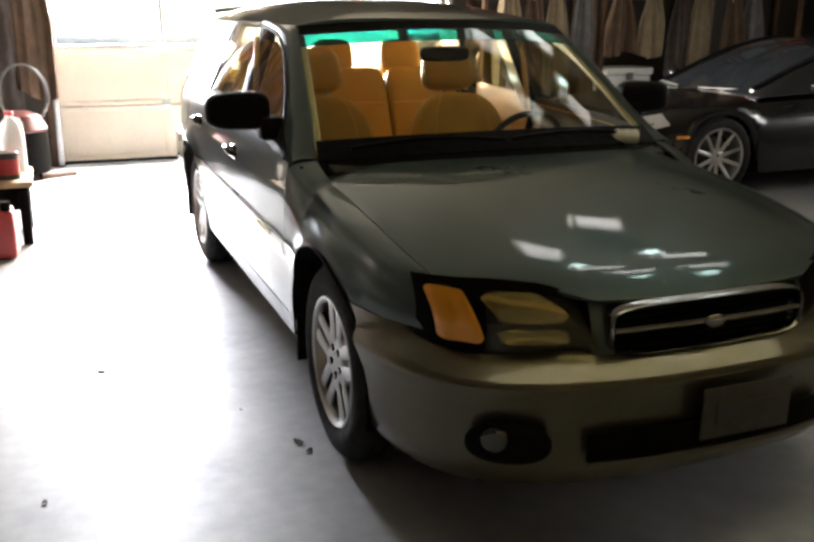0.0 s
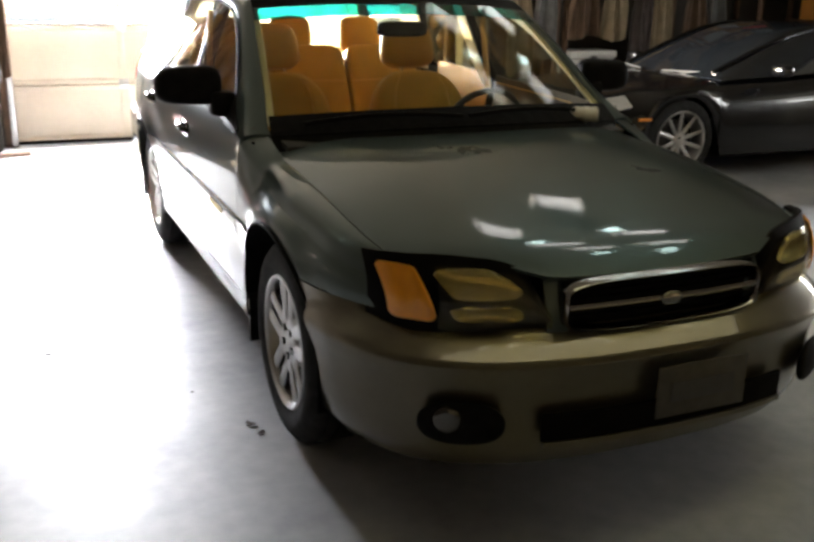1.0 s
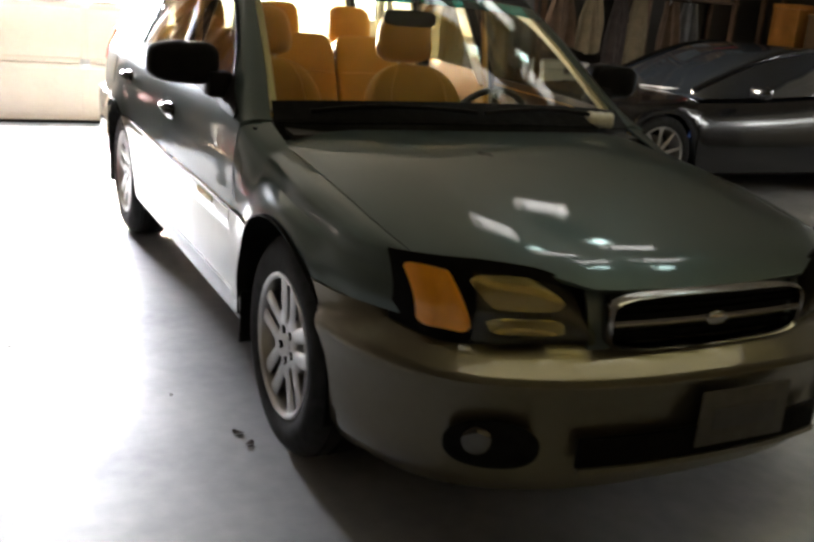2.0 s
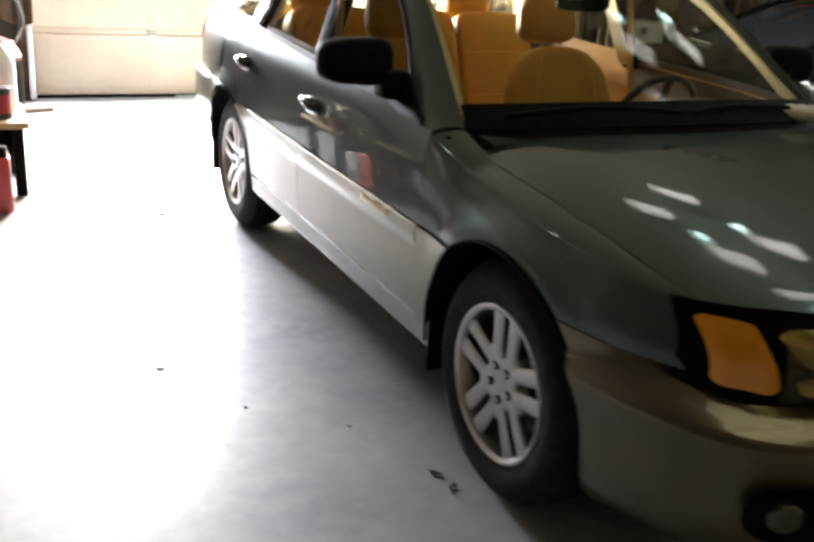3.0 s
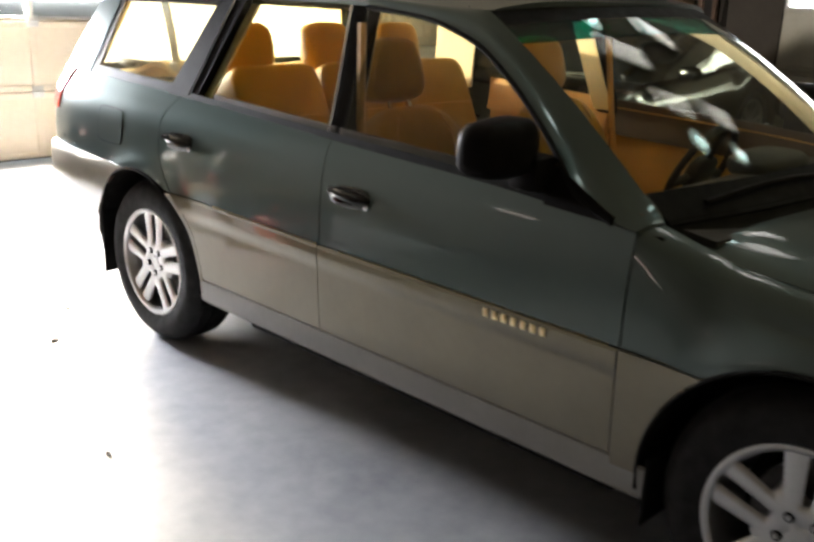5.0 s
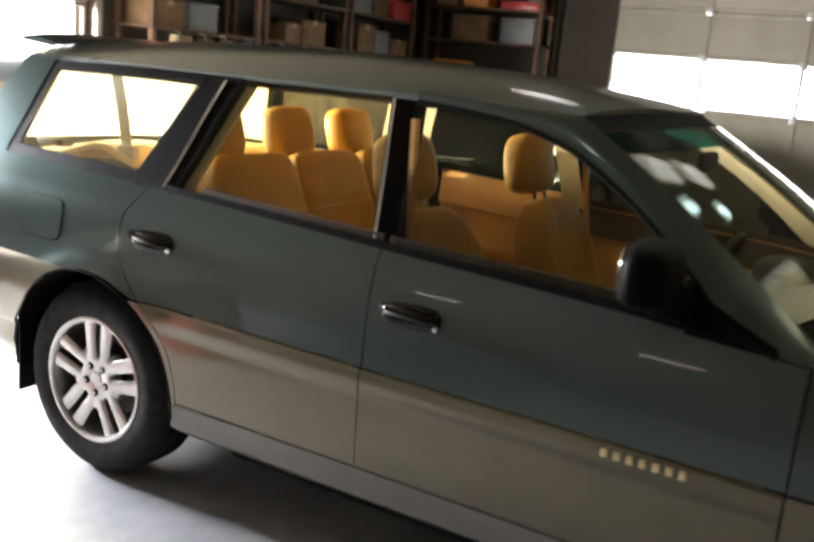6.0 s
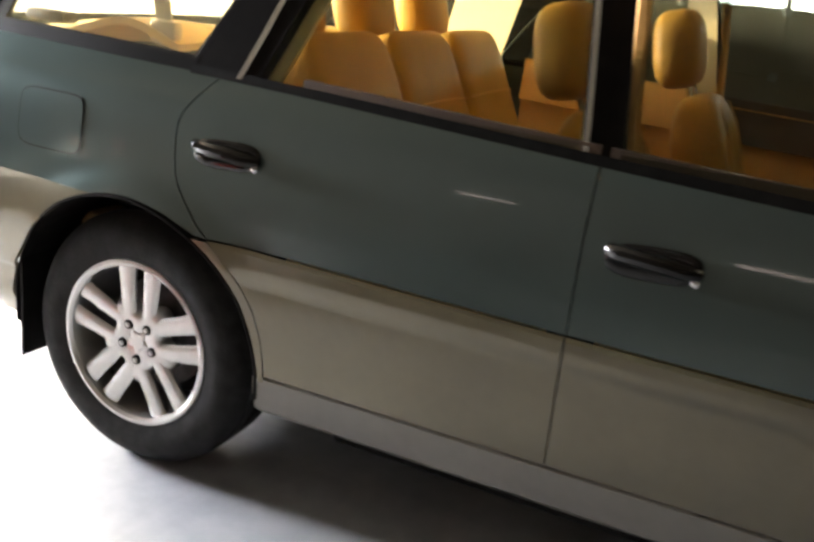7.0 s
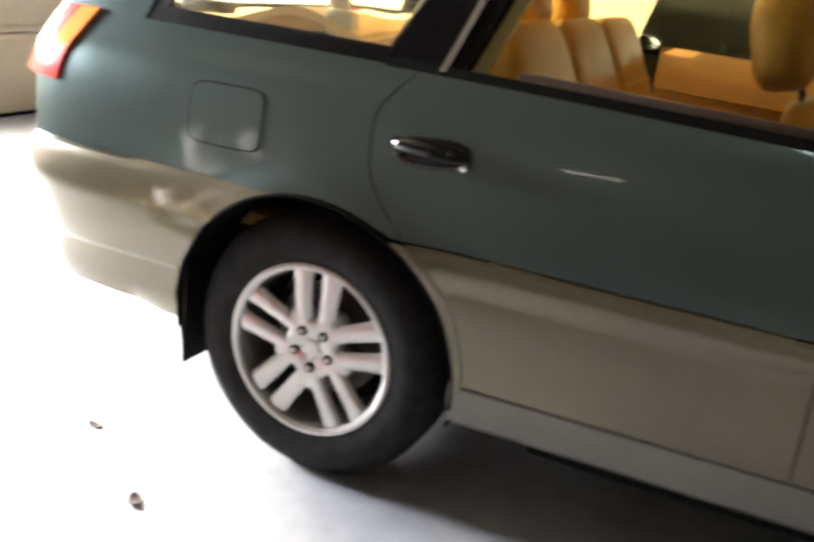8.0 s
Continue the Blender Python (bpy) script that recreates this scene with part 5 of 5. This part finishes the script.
CLOTHS = [mat("brown_canvas", (0.10, 0.06, 0.035), 0.95, 0, 0, 0.2, 8, 0.3, 120), mat("beige_canvas", (0.24, 0.19, 0.12), 0.95, 0, 0, 0.15, 8, 0.3, 120),
          mat("grey_canvas", (0.14, 0.14, 0.14), 0.95, 0, 0, 0.2, 8, 0.3, 120), mat("dark_canvas", (0.06, 0.045, 0.04), 0.95, 0, 0, 0.2, 8, 0.3, 120)]


def shelf_unit(x, y, w, d, levels, along="x"):
    root = thing("shelf", "dark wooden storage shelf standing against the wall", "shelf", "garage shelves")
    for sx in (0, 1):
        for sy in (0, 1):
            part("post", box(sx * (w - 0.05), sx * (w - 0.05) + 0.05, sy * (d - 0.05), sy * (d - 0.05) + 0.05, 0, levels[-1] + 0.05, 0.004), DARKWOOD, root)
    for z in levels:
        part("board", box(-0.01, w + 0.01, -0.01, d + 0.01, z - 0.028, z, 0.004), DARKWOOD, root)
    root.matrix_world = pose(x, y, 0, 0, 0, 0 if along == "x" else 90)
    return root


def carton(x, y, z, w, d, h, m, turn=0):
    root = thing("storage_box", "closed %s box stored on a shelf" % {"cardboard": "brown cardboard", "grey_plastic": "grey plastic", "blue_plastic": "blue plastic", "orange_plastic": "orange plastic", "red_plastic": "red plastic", "white_plastic": "white plastic"}[m.name], "box", "stored boxes")
    part("body", box(-w / 2, w / 2, -d / 2, d / 2, 0, h * 0.88, 0.008), m, root)
    part("lid", box(-w / 2 - 0.008, w / 2 + 0.008, -d / 2 - 0.008, d / 2 + 0.008, h * 0.885, h, 0.008), m, root)
    if m is CARD:
        part("tape", box(-0.03, 0.03, -d / 2 - 0.0095, d / 2 + 0.0095, h * 0.80, h + 0.002), PALEWOOD, root)
    root.matrix_world = pose(x, y, z, 0, 0, turn)
    return root


def hung_cloth(x, y, top, w, length, m, seed, label, turn=0):
    rnd = random.Random(seed)
    ph = [rnd.uniform(0, 6.28) for _ in range(4)]
    fr = [rnd.uniform(2.0, 4.5), rnd.uniform(5, 8)]

    def fn(u, v):
        spread = 0.55 + 0.45 * min(1, v * 2.2)
        xx = (u - 0.5) * w * spread
        yy = -0.03 - 0.045 * math.sin(fr[0] * 3.14 * u + ph[0] + v) * (0.3 + v) - 0.02 * math.sin(fr[1] * 3.14 * u + ph[1])
        return (xx, yy, -length * v * (1 + 0.05 * math.sin(5 * u + ph[2])))
    root = thing("hanging_jacket", label, "jacket", "hanging clothes")
    part("cloth", sheet(fn, 28, 14, 0.012, (0, 1, 0)), m, root)
    part("hook", tube([(0, 0.05, 0.03), (0, 0.0, 0.03), (0, -0.03, 0.0), (0, -0.02, -0.04)], 0.006, 6), STEEL, root)
    root.matrix_world = pose(x, y, top, 0, 0, turn)
    return root


rnd = random.Random(7)
for k, x in enumerate((2.70, 4.15, 5.60)):
    shelf_unit(x, 7.02, 1.38, 0.45, [0.12, 0.50, 1.66, 2.08, 2.52])
mats = [CARD, GREYBOX, CARD, CARD, GREYBOX, CARD, REDP, CARD]
for level, hmax in ((0.12, 0.33), (1.66, 0.34), (2.08, 0.36), (2.52, 0.40)):
    x = 2.78
    while x < 6.75:
        w = rnd.uniform(0.24, 0.46)
        if rnd.random() < 0.86:
            cx = x + w / 2
            if not any(abs(cx - e) < w / 2 + 0.03 for e in (4.115, 5.565)):
                carton(cx, 7.25 + rnd.uniform(-0.02, 0.02), level, w, 0.34, rnd.uniform(0.5, 0.95) * hmax, mats[rnd.randrange(len(mats))], rnd.uniform(-3, 3))
        x += w + rnd.uniform(0.03, 0.12)
# white chest and its neighbours at hip height
chest = thing("storage_chest", "white plastic storage chest standing on the shelf", "chest")
part("body", box(4.21, 4.80, 6.96, 7.36, 0.50, 0.77, 0.02, 3), WHITEP, chest)
part("lid", box(4.19, 4.82, 6.94, 7.38, 0.774, 0.855, 0.02, 3), WHITEP, chest)
part("latch", box(4.46, 4.54, 6.925, 6.945, 0.72, 0.80, 0.004), GREYBOX, chest)
for k, (x, ln, w, mi) in enumerate(((2.95, 0.95, 0.34, 1), (3.25, 0.85, 0.30, 0), (3.52, 0.98, 0.34, 1), (3.86, 0.80, 0.32, 2), (4.35, 0.60, 0.36, 0), (4.75, 0.62, 0.34, 1), (5.15, 0.90, 0.36, 3), (5.42, 0.95, 0.32, 1), (5.85, 0.95, 0.36, 0), (6.15, 0.85, 0.3, 2))):
    hung_cloth(x, 6.97, 1.60, w, ln, CLOTHS[mi], 20 + k, "%s canvas jacket hanging from the shelf" % ("brown", "beige", "grey", "dark brown")[mi])
bin_ = thing("blue_bin", "tall blue plastic drum standing on the floor", "drum", at=(6.42, 6.75, 0))
part("drum", lathe([(0.0, 0.0), (0.22, 0.0), (0.235, 0.03), (0.235, 0.40), (0.245, 0.42), (0.235, 0.44), (0.235, 0.80), (0.22, 0.88), (0.0, 0.88)], 32, axis="z"), BLUEP, bin_)
part("drum_lid", lathe([(0.0, 0.94), (0.20, 0.94), (0.245, 0.925), (0.248, 0.885)], 32, axis="z"), BLUEP, bin_)
# side wall shelf beyond the side door
shelf_unit(7.96, 5.62, 1.60, 0.40, [0.5, 1.2, 1.95, 2.35, 2.7], "y")
for y, z, w, h, m in ((5.95, 2.35, 0.5, 0.10, REDP), (6.55, 2.35, 0.34, 0.30, ORANGEP), (6.95, 2.35, 0.30, 0.22, CARD), (5.95, 1.95, 0.45, 0.30, GREYBOX), (6.6, 1.95, 0.5, 0.32, CARD), (6.2, 1.2, 0.6, 0.4, CARD), (6.85, 1.2, 0.4, 0.5, ORANGEP), (6.3, 0.5, 0.6, 0.5, GREYBOX)):
    carton(7.76, y, z, 0.30, w, h, m)
dome = thing("work_lamp", "grey metal bowl lamp resting on the shelf", "lamp", at=(7.72, 5.78, 2.45))
part("bowl", lathe([(0.0, 0.16), (0.03, 0.15), (0.09, 0.09), (0.12, 0.0), (0.112, 0.0), (0.085, 0.08)], 24, axis="z"), STEEL, dome)
part("foot", box(-0.06, 0.06, -0.06, 0.06, -0.10, 0.0, 0.01), STEEL, dome)

# ------------------------------------------------------------------ things by the left side of the back door
bench = thing("low_bench", "low dark bench with a pale wooden top", "bench")
part("top", box(-2.62, -1.75, 4.35, 4.98, 0.375, 0.41, 0.008), PALEWOOD, bench, "pale wooden top")
for x in (-2.57, -1.84):
    for y in (4.40, 4.90):
        part("leg", box(x, x + 0.06, y - 0.03, y + 0.03, 0.0, 0.375, 0.004), BLACK, bench)
part("apron", box(-2.55, -1.80, 4.42, 4.46, 0.22, 0.372, 0.004), BLACK, bench)


def jug(x, y, z, h, r, turn, lean=0.0):
    root = thing("plastic_jug", "white plastic jug with handle standing on the bench", "jug", "white jugs")
    part("body", lathe([(0.0, 0.0), (r * 0.92, 0.0), (r, 0.02), (r, h * 0.62), (r * 0.8, h * 0.78), (r * 0.3, h * 0.9), (r * 0.28, h * 0.95), (0.0, h * 0.95)], 24, axis="z"), WHITEP, root)
    part("cap", lathe([(0.0, h), (r * 0.30, h), (r * 0.33, h * 0.985), (r * 0.33, h * 0.93)], 16, axis="z"), REDP, root)
    part("handle", tube([(r * 0.3, 0, h * 0.86), (r * 0.8, 0, h * 0.85), (r * 1.0, 0, h * 0.74), (r * 0.95, 0, h * 0.60)], 0.013, 8), WHITEP, root)
    root.matrix_world = pose(x, y, z, lean, 0, turn)
    return root


jug(-1.86, 4.80, 0.41, 0.40, 0.085, 30)
jug(-2.01, 4.62, 0.41, 0.47, 0.095, 100)
jug(-2.21, 4.74, 0.41, 0.44, 0.095, 200)
tin = thing("paint_tin", "small stained paint tin on the bench", "tin", at=(-1.89, 4.52, 0.41))
part("can", lathe([(0.0, 0.0), (0.07, 0.0), (0.07, 0.16), (0.074, 0.165), (0.066, 0.17), (0.0, 0.166)], 24, axis="z"), DARKMETAL, tin)
part("label_band", lathe([(0.0705, 0.03), (0.0712, 0.03), (0.0712, 0.13), (0.0705, 0.13)], 24, axis="z"), REDP, tin)
can = thing("fuel_can", "red plastic fuel can standing on the floor", "fuel can")
part("body", box(-2.21, -1.87, 4.02, 4.24, 0.0, 0.30, 0.025, 3), REDP, can)
part("handle", tube([(-2.15, 4.13, 0.29), (-2.14, 4.13, 0.36), (-1.97, 4.13, 0.37), (-1.93, 4.13, 0.29)], 0.016, 8), REDP, can)
part("spout", lathe([(0.0, 0.06), (0.028, 0.06), (0.03, 0.0)], 16, axis="z"), BLACK, can).location = (-1.91, 4.06, 0.29)

# dark clothes, a hose and a timber in the corner beside the door
for k, (x, y, top, w, ln, mi, tn) in enumerate(((-1.72, 7.30, 1.95, 0.42, 1.25, 0, 0), (-2.06, 7.25, 2.0, 0.55, 1.55, 3, 6), (-2.44, 7.28, 1.9, 0.5, 1.3, 0, 0), (-2.80, 7.28, 1.95, 0.4, 1.4, 3, 0))):
    hung_cloth(x, y, top, w, ln, CLOTHS[mi], 50 + k, "%s work jacket hanging beside the garage door" % ("brown", "", "", "dark")[mi], tn)
rack = thing("coat_rack", "dark timber rail fixed to the wall", "rack")
part("rail", box(-3.15, -1.62, 7.40, 7.46, 1.90, 2.02, 0.006), DARKWOOD, rack)
for k in range(5):
    part("peg", tube([(-2.95 + k * 0.28, 7.40, 1.97), (-2.95 + k * 0.28, 7.30, 2.0)], 0.012, 8), PALEWOOD, rack)
hose = thing("hose_coil", "grey rubber hose coiled against the wall", "hose")
coil = []
for k in range(120):
    a = 2 * math.pi * k / 24
    coil.append((-1.80 + (0.20 + 0.012 * math.sin(k)) * math.cos(a), 7.08 - 0.012 * (k / 24), 0.72 + 0.27 * math.sin(a)))
part("hose", tube(coil, 0.012, 6), CLOTHS[2], hose)
vac = thing("shop_vacuum", "dark canister vacuum with a dark red lid standing on the floor", "vacuum", at=(-1.84, 6.92, 0))
part("tank", lathe([(0.0, 0.06), (0.20, 0.06), (0.22, 0.10), (0.21, 0.42), (0.0, 0.42)], 28, axis="z"), BLACK, vac)
part("lid", lathe([(0.215, 0.425), (0.22, 0.45), (0.16, 0.56), (0.06, 0.60), (0.0, 0.60)], 28, axis="z"), MAROON, vac, "dark red lid")
for k in range(4):
    a = math.pi / 4 + k * math.pi / 2
    part("caster", moved(lathe([(0.0, -0.012), (0.03, -0.012), (0.03, 0.012), (0.0, 0.012)], 14), Matrix.Translation((0.17 * math.cos(a), 0.17 * math.sin(a), 0.03))), SEAL, vac)
    part("caster_arm", tube([(0.17 * math.cos(a), 0.17 * math.sin(a), 0.03), (0.15 * math.cos(a), 0.15 * math.sin(a), 0.08)], 0.014, 6), SEAL, vac)
pole = thing("broom", "long wooden broom leaning on the wall", "broom")
part("stick", tube([(-2.16, 6.55, 0.10), (-2.36, 7.38, 1.62)], 0.013, 8), PALEWOOD, pole)
part("brush", box(-2.32, -2.00, 6.50, 6.56, 0.0, 0.12, 0.01), DARKWOOD, pole)
plank = thing("timber_offcut", "dark flat timber lying on the floor", "timber")
part("board", moved(box(-0.20, 0.20, -0.05, 0.05, 0.0, 0.035, 0.004), pose(-1.62, 6.90, 0, 0, 0, 20)), DARKWOOD, plank)

# bits lying on the floor
for k, (x, y, r) in enumerate(((-0.915, 1.065, 0.016), (-0.90, 0.985, 0.013), (-1.52, 1.985, 0.012), (-1.45, 2.82, 0.010), (-0.94, 4.16, 0.014), (-1.15, 3.84, 0.018), (-1.32, 1.62, 0.007), (-1.05, 1.40, 0.006), (-1.75, 0.95, 0.009))):
    lf = thing("dry_leaf", "small dark scrap lying on the concrete", "scrap", "scraps on the floor", at=(x, y, 0.001))
    rr = random.Random(k)
    tw = rr.uniform(0, 360)
    part("blade", moved(sheet(lambda u, v: ((u - 0.5) * 2.6 * r, (v - 0.5) * 1.7 * r * (1 - 0.7 * (u * 2 - 1) ** 2), 0.002 + 0.35 * r * (u * 2 - 1) ** 2), 6, 3, 0.0012, (0, 0, -1)), pose(0, 0, 0, 0, 0, tw)), CLOTHS[3], lf)
